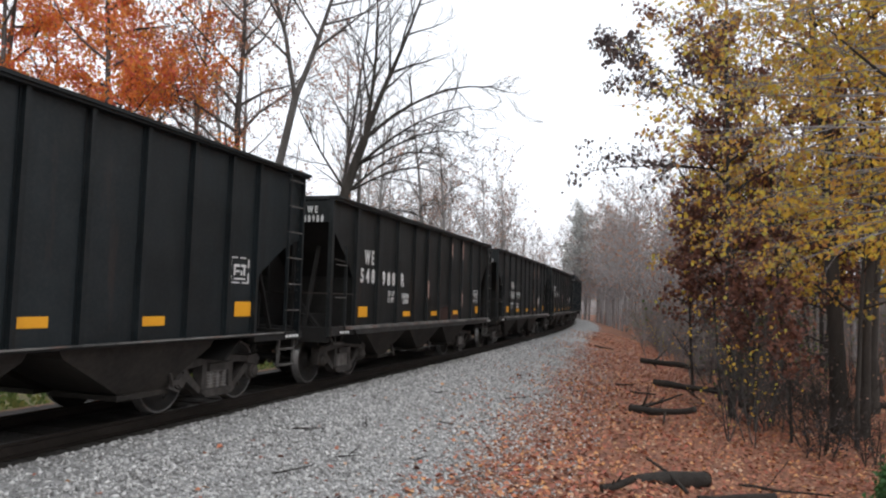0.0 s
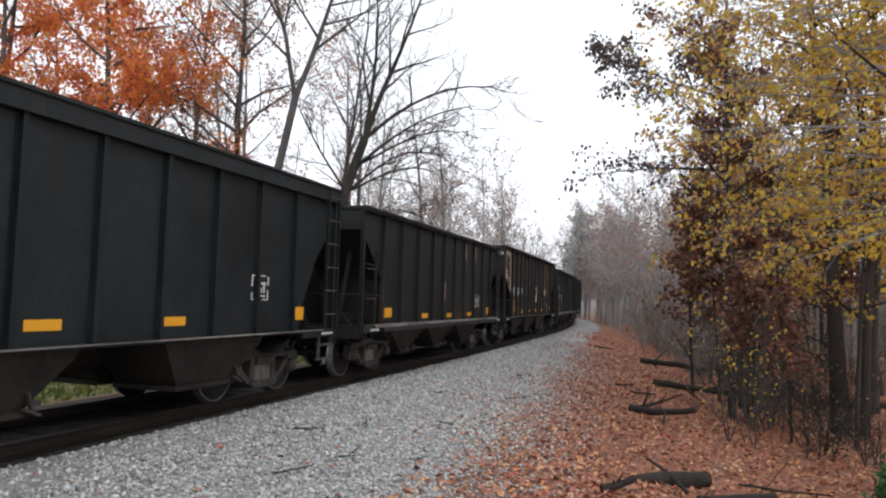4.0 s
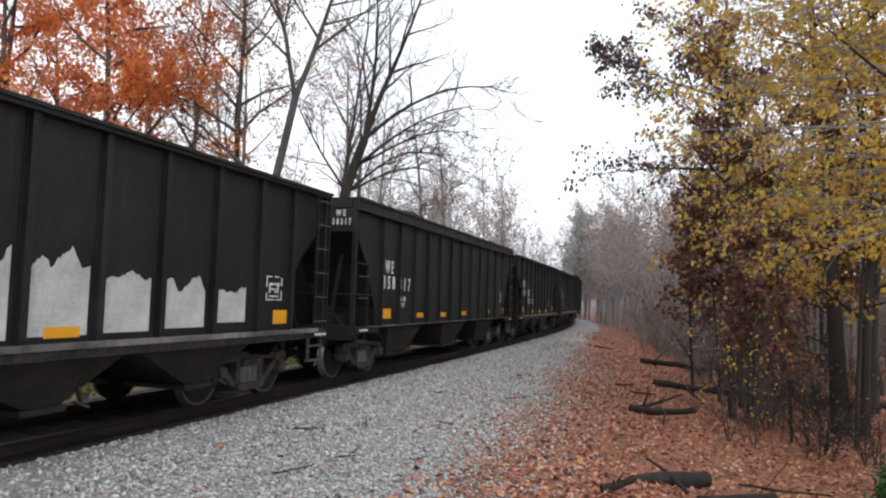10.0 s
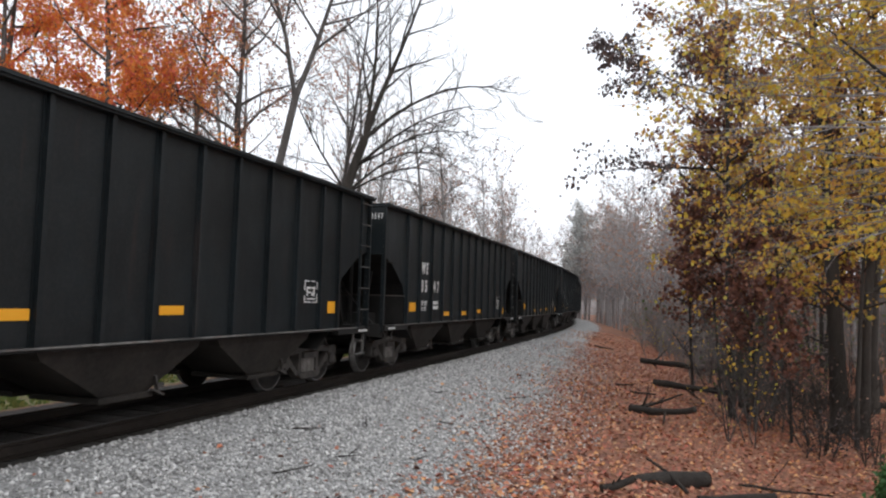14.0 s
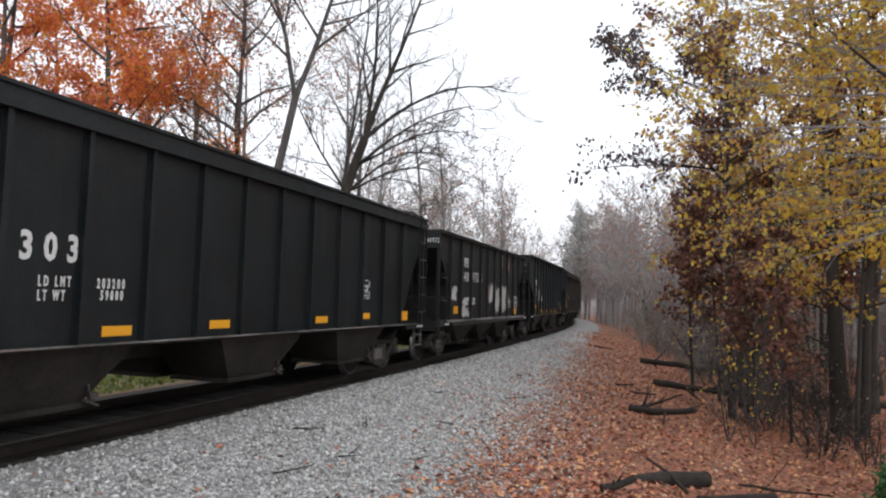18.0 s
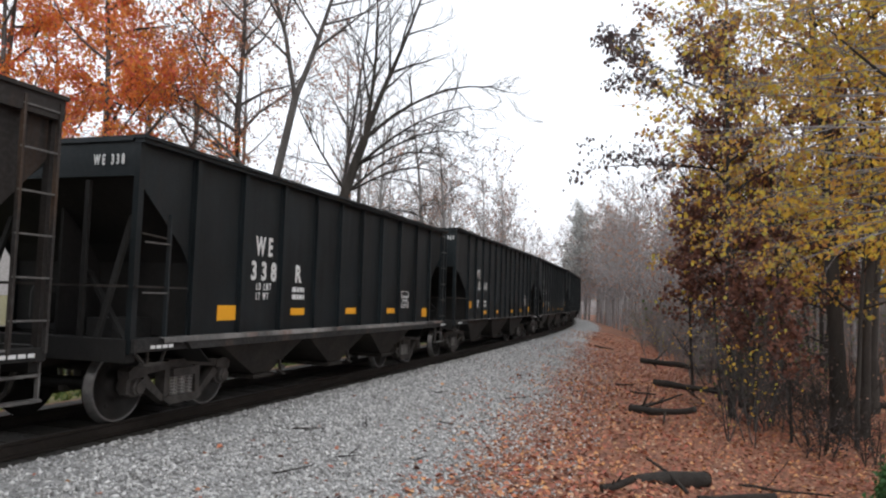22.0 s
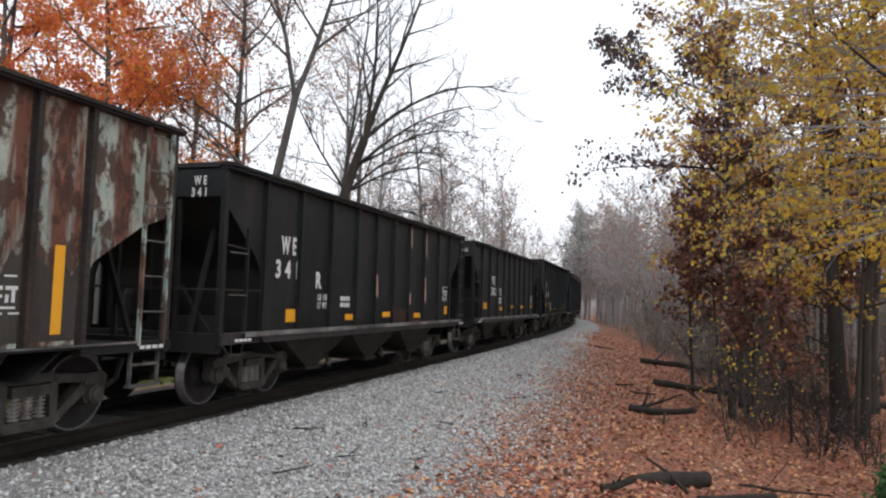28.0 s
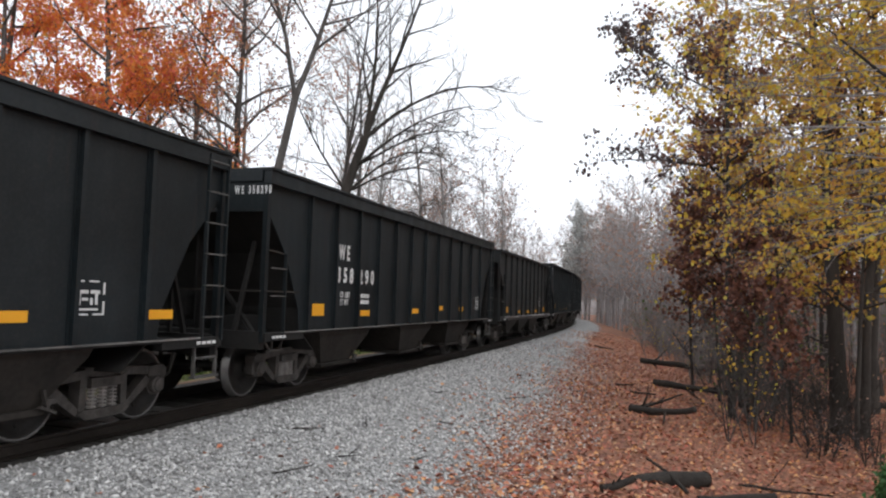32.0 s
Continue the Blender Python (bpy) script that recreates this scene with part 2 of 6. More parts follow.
def track_offset(x, y):
    """How far right of the track's middle each place lies, and how far along."""
    x, y = np.asarray(x, float).ravel(), np.asarray(y, float).ravel()
    tx, ty, ts, tt = _x[::8], _y[::8], _s[::8], _th[::8]
    off, along = np.empty_like(x), np.empty_like(x)
    for a in range(0, len(x), 4000):
        dx, dy = x[a:a + 4000, None] - tx, y[a:a + 4000, None] - ty
        j = np.argmin(dx * dx + dy * dy, axis=1)
        r = np.arange(len(j))
        off[a:a + 4000] = dx[r, j] * np.cos(tt[j]) + dy[r, j] * np.sin(tt[j])
        along[a:a + 4000] = ts[j] - dx[r, j] * np.sin(tt[j]) + dy[r, j] * np.cos(tt[j])
    return off, along


# ---------- mesh helpers ----------
def mesh_of(name, verts, faces, mat, smooth=False):
    me = bpy.data.meshes.new(name)
    me.from_pydata(verts, [], faces)
    me.materials.append(mat)
    if smooth:
        me.polygons.foreach_set("use_smooth", [True] * len(me.polygons))
    me.update()
    return me


def raw_mesh(name, verts, loops, sizes, mat, smooth=False):
    """A large mesh from arrays: corner indices and the number of corners of each face."""
    me = bpy.data.meshes.new(name)
    verts, loops, sizes = np.asarray(verts, np.float32), np.asarray(loops, np.int32).ravel(), np.asarray(sizes, np.int32)
    me.vertices.add(len(verts))
    me.vertices.foreach_set("co", verts.ravel())
    me.loops.add(len(loops))
    me.loops.foreach_set("vertex_index", loops)
    me.polygons.add(len(sizes))
    me.polygons.foreach_set("loop_start", np.concatenate([[0], np.cumsum(sizes)[:-1]]).astype(np.int32))
    if smooth:
        me.polygons.foreach_set("use_smooth", np.ones(len(sizes), bool))
    me.update(calc_edges=True)
    me.materials.append(mat)
    return me


class Shape:
    """Collects boxes, prisms and turned pieces into one mesh."""

    def __init__(self):
        self.v, self.f = [], []

    def add(self, verts, faces):
        n = len(self.v)
        self.v += [tuple(p) for p in verts]
        self.f += [tuple(i + n for i in f) for f in faces]
        return self

    def box(self, x0, x1, y0, y1, z0, z1):
        v = [(x, y, z) for z in (z0, z1) for y in (y0, y1) for x in (x0, x1)]
        return self.add(v, [(0, 2, 3, 1), (4, 5, 7, 6), (0, 1, 5, 4), (2, 6, 7, 3), (0, 4, 6, 2), (1, 3, 7, 5)])

    def prism(self, outline, y0, y1):
        """outline in x, z; from y0 to y1."""
        n = len(outline)
        v = [(x, y0, z) for x, z in outline] + [(x, y1, z) for x, z in outline]
        f = [tuple(range(n)), tuple(range(2 * n - 1, n - 1, -1))]
        return self.add(v, f + [(i, i + n, (i + 1) % n + n, (i + 1) % n) for i in range(n)])

    def bar(self, a, b, w, h=None):
        a, b = Vector(a), Vector(b)
        h = h or w
        d = (b - a).normalized()
        u = d.cross(Vector((0, 0, 1)) if abs(d.z) < 0.9 else Vector((1, 0, 0))).normalized()
        t = u.cross(d)
        v = [p + u * sx * w / 2 + t * sy * h / 2 for p in (a, b) for sx, sy in ((-1, -1), (1, -1), (1, 1), (-1, 1))]
        return self.add(v, [(3, 2, 1, 0), (4, 5, 6, 7)] + [(i, (i + 1) % 4, (i + 1) % 4 + 4, i + 4) for i in range(4)])

    def lathe(self, profile, cx, cz, seg=20, axis="y"):
        """profile of (along, radius), turned round the y axis through cx, cz (or round z at cx, cz = x, y)."""
        n, v = len(profile), []
        for k in range(seg):
            a = 2 * math.pi * k / seg
            for p, r in profile:
                v.append((cx + r * math.cos(a), p, cz + r * math.sin(a)) if axis == "y" else (cx + r * math.cos(a), cz + r * math.sin(a), p))
        f = []
        for k in range(seg):
            m = (k + 1) % seg
            for i in range(n - 1):
                f.append((k * n + i, k * n + i + 1, m * n + i + 1, m * n + i))
        f.append(tuple(k * n for k in range(seg)))
        f.append(tuple(k * n + n - 1 for k in reversed(range(seg))))
        return self.add(v, f)

    def mesh(self, name, mat, smooth=False):
        me = mesh_of(name, self.v, self.f, mat, smooth)
        bm = bmesh.new()
        bm.from_mesh(me)
        bmesh.ops.recalc_face_normals(bm, faces=bm.faces)
        bm.to_mesh(me)
        bm.free()
        return me


def part(name, me, parent, label="", at=None):
    ob = new(name, me)
    ob.parent = parent
    if at is not None:
        ob.matrix_basis = at
    if label:
        ob["label"] = label
    return ob

# ---------- ground ----------
def smooth_noise(x, y, seed):
    r = np.random.RandomState(seed)
    z = np.zeros_like(x)
    for k in range(10):
        a, f, p = r.uniform(0, 6.28), r.uniform(0.15, 1.6), r.uniform(0, 6.28)
        z += np.sin((x * math.cos(a) + y * math.sin(a)) * f + p) / (1 + f)
    return z / 4


def ground_height(x, y):
    shape = np.shape(x)
    x, y = np.asarray(x, float).ravel(), np.asarray(y, float).ravel()
    o, s = track_offset(x, y)
    wide = np.interp(s, [0, 20, 45, 70], [7.0, 6.6, 5.2, 4.6])
    right = np.interp(o, [-40, -9, -5.2, -3.0, -2.2, -1.5, 1.0, 1.15, 1.5, 2.2, 3.0, 5.2], [-0.35, -0.75, -0.85, -0.34, -0.20, -0.19, -0.19, -0.165, -0.165, -0.19, -0.33, -0.74])
    drop = np.clip((o - wide) / 2.6, 0, 1)
    z = right - 0.75 * drop * drop * (3 - 2 * drop) + np.clip(o - 16, 0, 60) * 0.012
    rough = np.clip((np.abs(o) - 2.0) / 4, 0, 1)
    far = np.clip((np.hypot(x, y) - 150) / 300, 0, 1)
    return (z * (1 - far) - 0.6 * far + smooth_noise(x, y, 3) * 0.16 * rough * (1 - far)).reshape(shape)


def litter_edge(s):
    """How far out the leaf cover begins, along the track, against its middle line."""
    return np.interp(s, [8, 11, 18, 27, 43], [0.85, 0.45, 0.3, -0.4, -0.9])


def ground_material():
    m, nt, b = material("ballast_and_leaf_litter", 0.95)
    at = nt.nodes.new("ShaderNodeAttribute")
    at.attribute_name = "gravel"
    n1, n2, n3 = noise_tex(nt, 1.2, 5), noise_tex(nt, 30, 4), noise_tex(nt, 9, 6)
    vo = node(nt, "ShaderNodeTexVoronoi", Scale=22.0)
    tc = nt.nodes.new("ShaderNodeTexCoord")
    nt.links.new(tc.outputs["Object"], vo.inputs["Vector"])
    # gaps between the stones painted dark, as shade would leave them
    stones = blend(nt, 0.5, ramp(nt, vo.outputs["Distance"], [(0.0, (0.56, 0.556, 0.55)), (0.3, (0.37, 0.368, 0.364)), (0.6, (0.10, 0.099, 0.097))]),
                   ramp(nt, n2, [(0.32, (0.20, 0.198, 0.195)), (0.68, (0.60, 0.597, 0.59))]))
    litter = blend(nt, ramp(nt, n1, [(0.35, (0, 0, 0)), (0.7, (0.6, 0.6, 0.6))]), ramp(nt, n3, [(0.3, (0.055, 0.027, 0.02)), (0.5, (0.30, 0.135, 0.085)), (0.7, (0.44, 0.23, 0.14))]), (0.13, 0.07, 0.05))
    add = node(nt, "ShaderNodeMath")
    add.operation = "ADD"
    nt.links.new(at.outputs["Fac"], add.inputs[0])
    nt.links.new(n3, add.inputs[1])
    mask = ramp(nt, add.outputs[0], [(0.85, (0, 0, 0)), (1.0, (1, 1, 1))])
    bed_node = nt.nodes.new("ShaderNodeAttribute")          # darker colour between the rails and beside them
    bed_node.attribute_name = "dark_bed"
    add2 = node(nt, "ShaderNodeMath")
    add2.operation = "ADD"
    nt.links.new(bed_node.outputs["Fac"], add2.inputs[0])
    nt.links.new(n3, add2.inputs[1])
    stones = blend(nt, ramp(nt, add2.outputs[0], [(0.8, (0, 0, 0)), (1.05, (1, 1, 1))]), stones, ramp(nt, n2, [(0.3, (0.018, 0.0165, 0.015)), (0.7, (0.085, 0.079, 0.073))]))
    grass = nt.nodes.new("ShaderNodeAttribute")
    grass.attribute_name = "grass"
    litter = blend(nt, grass.outputs["Fac"], litter, ramp(nt, n3, [(0.3, (0.07, 0.07, 0.035)), (0.6, (0.16, 0.17, 0.08)), (0.75, (0.24, 0.20, 0.12))]))
    nt.links.new(blend(nt, mask, litter, stones), b.inputs["Base Color"])
    bump(nt, b, vo.outputs["Distance"], 0.7, 0.03)
    return m


def ground_sheet():
    xs = np.concatenate([np.linspace(-3000, -120, 18), np.arange(-110, -24, 5.0), np.arange(-22, 14, 0.25), np.arange(15, 60, 2.5), np.linspace(65, 3000, 22)])
    ys = np.concatenate([np.linspace(-3000, -60, 18), np.arange(-55, -1, 4.0), np.arange(0, 62, 0.4), np.arange(64, 150, 4.0), np.linspace(160, 3500, 24)])
    gx, gy = np.meshgrid(xs, ys)
    gz = ground_height(gx, gy)
    nx, ny = len(xs), len(ys)
    i = np.arange(nx * ny).reshape(ny, nx)
    quads = np.stack([i[:-1, :-1], i[:-1, 1:], i[1:, 1:], i[1:, :-1]], -1).reshape(-1, 4)
    me = raw_mesh("ground", np.stack([gx, gy, gz], -1).reshape(-1, 3), quads, np.full(len(quads), 4), ground_material(), True)
    o, s = track_offset(gx, gy)
    mask = np.where(o > 0, np.clip((4.75 + litter_edge(s) - o) / 1.5, 0, 1), np.clip((2.3 + o) / 0.6, 0, 1))
    me.attributes.new("gravel", "FLOAT", "POINT").data.foreach_set("value", mask.astype(np.float32))
    dark_bed = np.where(o < 0, np.clip((2.9 + o) / 0.4, 0, 1), np.clip((1.18 - o) / 0.3, 0, 1))
    me.attributes.new("dark_bed", "FLOAT", "POINT").data.foreach_set("value", dark_bed.astype(np.float32))
    me.attributes.new("grass", "FLOAT", "POINT").data.foreach_set("value", np.clip((-1.9 - o) / 0.8, 0, 0.85).astype(np.float32))
    ob = new("ground", me)
    tagged(ob, "grey ballast bank running into ground covered with fallen leaves", "ground", kind="structure")


ground_sheet()


# ---------- the track ----------
def railway_track():
    base = tagged(new("railway_track"), "single railway track with dark wooden ties curving through woods", "railway track", kind="structure")
    profile = [(-0.07, -0.175), (0.07, -0.175), (0.07, -0.16), (0.012, -0.14), (0.012, -0.045), (0.036, -0.03), (0.036, 0.0), (-0.036, 0.0), (-0.036, -0.03), (-0.012, -0.045), (-0.012, -0.14), (-0.07, -0.16)]
    n = len(profile)
    ss = np.concatenate([np.arange(-500, -20, 20.0), np.arange(-20, 110, 1.5), np.arange(110, 600, 6.0)])
    for side in (-1, 1):
        v, f = [], []
        for s in ss:
            for o, z in profile:
                x, y, _ = on_track(s, side * 0.753 + o)
                v.append((x, y, z))
        for k in range(len(ss) - 1):
            for i in range(n):
                j = (i + 1) % n
                f.append((k * n + i, k * n + j, (k + 1) * n + j, (k + 1) * n + i))
        part("rail", mesh_of("rail", v, f, RAIL_STEEL), base, "worn steel rail")
    tie = Shape().box(-0.11, 0.11, -1.3, 1.3, -0.33, -0.176).mesh("tie", TIE_WOOD)
    plate = Shape().box(-0.10, 0.10, -0.19, 0.19, -0.176, -0.160).mesh("tie_plate", RAIL_STEEL)
    rnd = random.Random(4)
    for k in range(140):
        s = 1.0 + k * 0.53
        x, y, th = on_track(s)
        t = part("tie", tie, base, "", pose(x, y, rnd.uniform(-0.012, 0), 0, 0, math.degrees(th) + 90 + rnd.uniform(-1.5, 1.5)))
    far = Shape()
    for k in range(240):
        s = (75.3 if k < 160 else -85.0) + (k if k < 160 else k - 160) * 0.53
        x, y, th = on_track(s)
        c, d = math.cos(th), math.sin(th)
        far.bar((x - 1.3 * c, y - 1.3 * d, -0.25), (x + 1.3 * c, y + 1.3 * d, -0.25), 0.22, 0.15)
    tagged(part("tie_row", far.mesh("tie_row", TIE_WOOD), base), kind="stuff")


railway_track()


# ---------- hopper cars ----------
# Car space: x backwards along the train, -y towards the gravel bank, z up from the rail.
def lettering(text, size, width, thick=0.003):
    cu = bpy.data.curves.new("lettering", "FONT")
    cu.body, cu.size, cu.extrude, cu.resolution_u = text, size / 0.70, thick, 2
    cu.space_character, cu.offset = 1.75, size * 0.045
    tmp = bpy.data.objects.new("lettering", cu)
    scene.collection.objects.link(tmp)
    bpy.context.view_layer.update()
    me = bpy.data.meshes.new_from_object(tmp.evaluated_get(bpy.context.evaluated_depsgraph_get()))
    bpy.data.objects.remove(tmp)
    xs = [v.co.x for v in me.vertices]
    w = max(xs) - min(xs)
    for v in me.vertices:
        v.co.x = (v.co.x - min(xs)) * (width / w)
        v.co.x *= 1.0
    for v in me.vertices:
        v.co = Vector((v.co.x, -v.co.z, v.co.y))
    me.materials.clear()
    me.materials.append(WHITE)
    return me


LETTERS = {}


def letters(text, size, width):
    key = (text, size, round(width, 3))
    if key not in LETTERS:
        LETTERS[key] = lettering(text, size, width)
    return LETTERS[key]


TYPES = {
    # length over the ends, top of the sides, places of the ribs, depth of the top chord, where the side is cut away and along which line, where the end sheet stops
    "a": dict(L=11.62, top=3.50, ribs=(-4.72, -3.62, -2.50, -1.37, -0.42, 0.56, 1.56, 2.62, 3.70, 4.66), chord=0.08, cut=3.00, open=3.03, sill=0.13, edge=1.07, ledge=True,
              line=((-4.96, 2.26), (-4.78, 2.02), (-4.74, 1.70))),
    "b": dict(L=13.06, top=3.70, ribs=(-5.09, -4.19, -3.27, -2.36, -1.45, -0.60, 0.21, 1.03, 1.87, 2.74, 3.62, 4.47, 5.17), chord=0.06, cut=2.62, open=2.60, sill=0.12, edge=1.40, ledge=False,
              line=((-6.00, 2.42), (-5.32, 1.98), (-5.16, 1.70))),
    "c": dict(L=14.20, top=3.62, ribs=(-5.68, -4.65, -3.64, -2.65, -1.66, -0.66, 0.36, 1.40, 2.46, 3.52, 4.58, 5.64), chord=0.24, cut=3.05, open=2.95, sill=0.13, edge=1.19, ledge=False,
              line=((-6.44, 2.32), (-5.96, 1.43))),
}
PITCH_OF = {"a": 12.948, "b": 13.832, "c": 15.282}     # length over the couplers
MIDDLE_0 = 4.275          # where the middle of the first car stands at the start
LAG = (0.0, -0.32, -0.59, -0.73, -0.82, -0.86, -0.85, -0.82, -0.84, -0.83, -0.84, -0.90, -0.81, -0.66, -0.48, -0.25, 0.0)


def gone(t):
    """How far the train has rolled: a nearly steady pace, a little slower at the start."""
    return 13.332 * t + float(np.interp(t, np.arange(0, 33, 2.0), LAG))


SILL_Z, SIDE_Y, WHEEL_R, AXLE = 1.08, 1.50, 0.457, 0.889
BOGIE_IN = 1.56


def side_frame_mesh():
    s = Shape()
    for m in (-1, 1):
        s.prism([(m * 0.30, 0.74), (m * 0.30, 0.64), (m * 0.78, 0.60), (m * 0.80, 0.70)], 0.94, 1.10)
        s.prism([(m * 0.30, 0.24), (m * 0.40, 0.22), (m * 0.80, 0.50), (m * 0.72, 0.60)], 0.94, 1.08)
        s.prism([(m * 0.74, 0.70), (m * 0.72, 0.58), (m * 1.05, 0.56), (m * 1.06, 0.66), (m * 0.98, 0.72)], 0.93, 1.11)
        s.prism([(m * 0.99, 0.60), (m * 1.06, 0.60), (m * 1.06, 0.38), (m * 1.01, 0.38)], 0.95, 1.08)
        s.prism([(m * 0.26, 0.72), (m * 0.36, 0.72), (m * 0.38, 0.22), (m * 0.28, 0.22)], 0.93, 1.09)
        s.lathe([(0.90, 0.02), (0.90, 0.135), (1.06, 0.135), (1.07, 0.115), (1.13, 0.11), (1.14, 0.085), (1.16, 0.08), (1.165, 0.02)], m * AXLE, WHEEL_R, 14)
    s.prism([(-0.40, 0.24), (-0.30, 0.17), (0.30, 0.17), (0.40, 0.24), (0.34, 0.28), (-0.34, 0.28)], 0.92, 1.12)
    s.box(-0.32, 0.32, 0.94, 1.10, 0.66, 0.76)
    s.box(-0.24, 0.24, 0.88, 1.13, 0.53, 0.64)
    return s.mesh("side_frame", TRUCK)


def spring_mesh():
    s = Shape()
    for cx in (-0.16, 0.0, 0.16):
        prof = []
        for k in range(6):
            z = 0.285 + k * 0.042
            prof += [(z, 0.034), (z + 0.007, 0.066), (z + 0.021, 0.066), (z + 0.028, 0.034)]
        s.lathe(prof, cx, 1.055, 7, "z")
    return s.mesh("spring_nest", SPRING)


def wheel_mesh():
    """One wheel: flange, bright tread and rim edge, dished plate and hub."""
    s = Shape()
    s.lathe([(0.68, 0.10), (0.69, 0.38), (0.675, 0.40), (0.675, 0.475), (0.69, 0.487), (0.705, 0.487), (0.722, 0.462), (0.81, 0.457), (0.818, 0.445),
             (0.812, 0.425), (0.805, 0.395), (0.765, 0.37), (0.745, 0.22), (0.77, 0.17), (0.83, 0.16), (0.83, 0.05)], 0, 0, 24)
    for k in range(3):
        a = 2.1 * k
        s.box(0.28 * math.cos(a) - 0.02, 0.28 * math.cos(a) + 0.02, 0.74, 0.758, 0.28 * math.sin(a) - 0.03, 0.28 * math.sin(a) + 0.03)
    me = s.mesh("wheel", WHEEL, True)
    me.materials.append(TREAD)
    for p in me.polygons:
        c = p.center
        if 0.424 < math.hypot(c.x, c.z) < 0.48 and c.y > 0.70:
            p.material_index = 1
    return me


SIDE_FRAME, SPRINGS, WHEEL_ONE = side_frame_mesh(), spring_mesh(), wheel_mesh()
AXLE_MESH = Shape().lathe([(-0.95, 0.08), (0.95, 0.08)], 0, 0, 12).mesh("wheelset", WHEEL)
BOLSTER = Shape().box(-0.17, 0.17, -1.05, 1.05, 0.52, 0.66).box(-0.3, 0.3, -0.3, 0.3, 0.66, 0.78).box(-1.0, 1.0, -0.05, 0.05, 0.35, 0.42).mesh("bolster", TRUCK)
COUPLER = Shape().box(-0.56, 0.35, -0.09, 0.09, 0.76, 0.94).box(-0.62, -0.36, -0.16, 0.13, 0.72, 0.98).bar((-0.3, 0.12, 0.9), (-0.42, 0.30, 0.35), 0.05).mesh("coupler", TRUCK)
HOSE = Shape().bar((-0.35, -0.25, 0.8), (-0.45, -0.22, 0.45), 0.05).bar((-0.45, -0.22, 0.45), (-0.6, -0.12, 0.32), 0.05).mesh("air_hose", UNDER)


def ladder_mesh(z0, z1, heights, stiles=(0.05, 0.47)):
    """The stiles of a corner ladder, their feet below the sill, and the heights of its rungs."""
    s = Shape()
    for x in stiles:
        s.bar((x, -1.585, z0), (x, -1.585, z1), 0.05, 0.03)
    return s.mesh("ladder", PAINT_BLACK), heights


RUNG = Shape().bar((0.03, -1.60, 0), (0.49, -1.60, 0), 0.019).mesh("rung", RUNG_STEEL)


def fix_ladder(car, made, at):
    """The stiles on the car and each rung on the stiles."""
    stiles = part("ladder", made[0], car, "", at)
    for z in made[1]:
        part("rung", RUNG, stiles, "", pose(0, 0, z))


def step_mesh():
    s = Shape()
    for x in (0.04, 0.50):
        s.bar((x, -1.50, SILL_Z - 0.02), (x, -1.50, 0.55), 0.05, 0.02)
    s.bar((0.04, -1.50, 0.80), (0.50, -1.50, 0.80), 0.03)
    s.bar((0.02, -1.50, 0.55), (0.52, -1.50, 0.55), 0.10, 0.03)
    return s.mesh("step", RUNG_STEEL)


STEP = step_mesh()
FRONT_STEP = (Shape().bar((0.02, -1.50, SILL_Z - 0.02), (0.30, -1.50, 0.80), 0.035, 0.02).bar((0.36, -1.50, SILL_Z - 0.02), (0.36, -1.50, 0.80), 0.035, 0.02)
              .bar((0.74, -1.50, SILL_Z - 0.02), (0.60, -1.50, 0.80), 0.035, 0.02).bar((0.26, -1.50, 0.79), (0.66, -1.50, 0.79), 0.08, 0.03).mesh("step", TRUCK))


def bay_mesh(length, lean=0.16, foot=0.22):
    """One funnel-shaped discharge bay with its door frame, on the -y side."""
    s, h, z0 = Shape(), length / 2, 0.40
    rings = [(h, -1.38, -0.13, 1.04), (h * 0.94, -1.37, -0.13, 0.92), (foot, -1.14, -0.16, z0), (foot + 0.06, -1.18, -0.13, z0 - 0.005), (foot + 0.06, -1.18, -0.13, z0 - 0.07)]
    v, f = [], []
    for k, (x, y0, y1, z) in enumerate(rings):
        d = length * lean if k > 1 else 0.0
        v += [(-x + d, y0, z), (x + d, y0, z), (x + d, y1, z), (-x + d, y1, z)]
    for k in range(len(rings) - 1):
        f += [(4 * k + i, 4 * k + (i + 1) % 4, 4 * k + 4 + (i + 1) % 4, 4 * k + 4 + i) for i in range(4)]
    n = len(v)
    s.add(v, f + [(0, 1, 2, 3), (n - 1, n - 2, n - 3, n - 4)])
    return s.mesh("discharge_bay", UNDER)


LATCH = Shape().bar((0.72, -1.22, 0.36), (0.62, -1.24, 0.60), 0.05, 0.03).bar((0.60, -1.23, 0.42), (0.80, -1.23, 0.34), 0.06, 0.03).box(0.66, 0.78, -1.26, -1.2, 0.44, 0.50).mesh("door_latch", TRUCK)
BAYS = {k: (bay_mesh(w, lean, foot), bay_mesh(w, -lean, foot)) for k, w, lean, foot in (("a", 2.5, 0.10, 0.24), ("b", 2.7, 0.08, 0.40), ("c", 2.3, 0.02, 0.62))}
BAY_AT = {"a": (-2.6, 0.0, 2.6), "b": (-3.05, 0.05, 3.1), "c": (-3.8, 0.25, 3.9)}


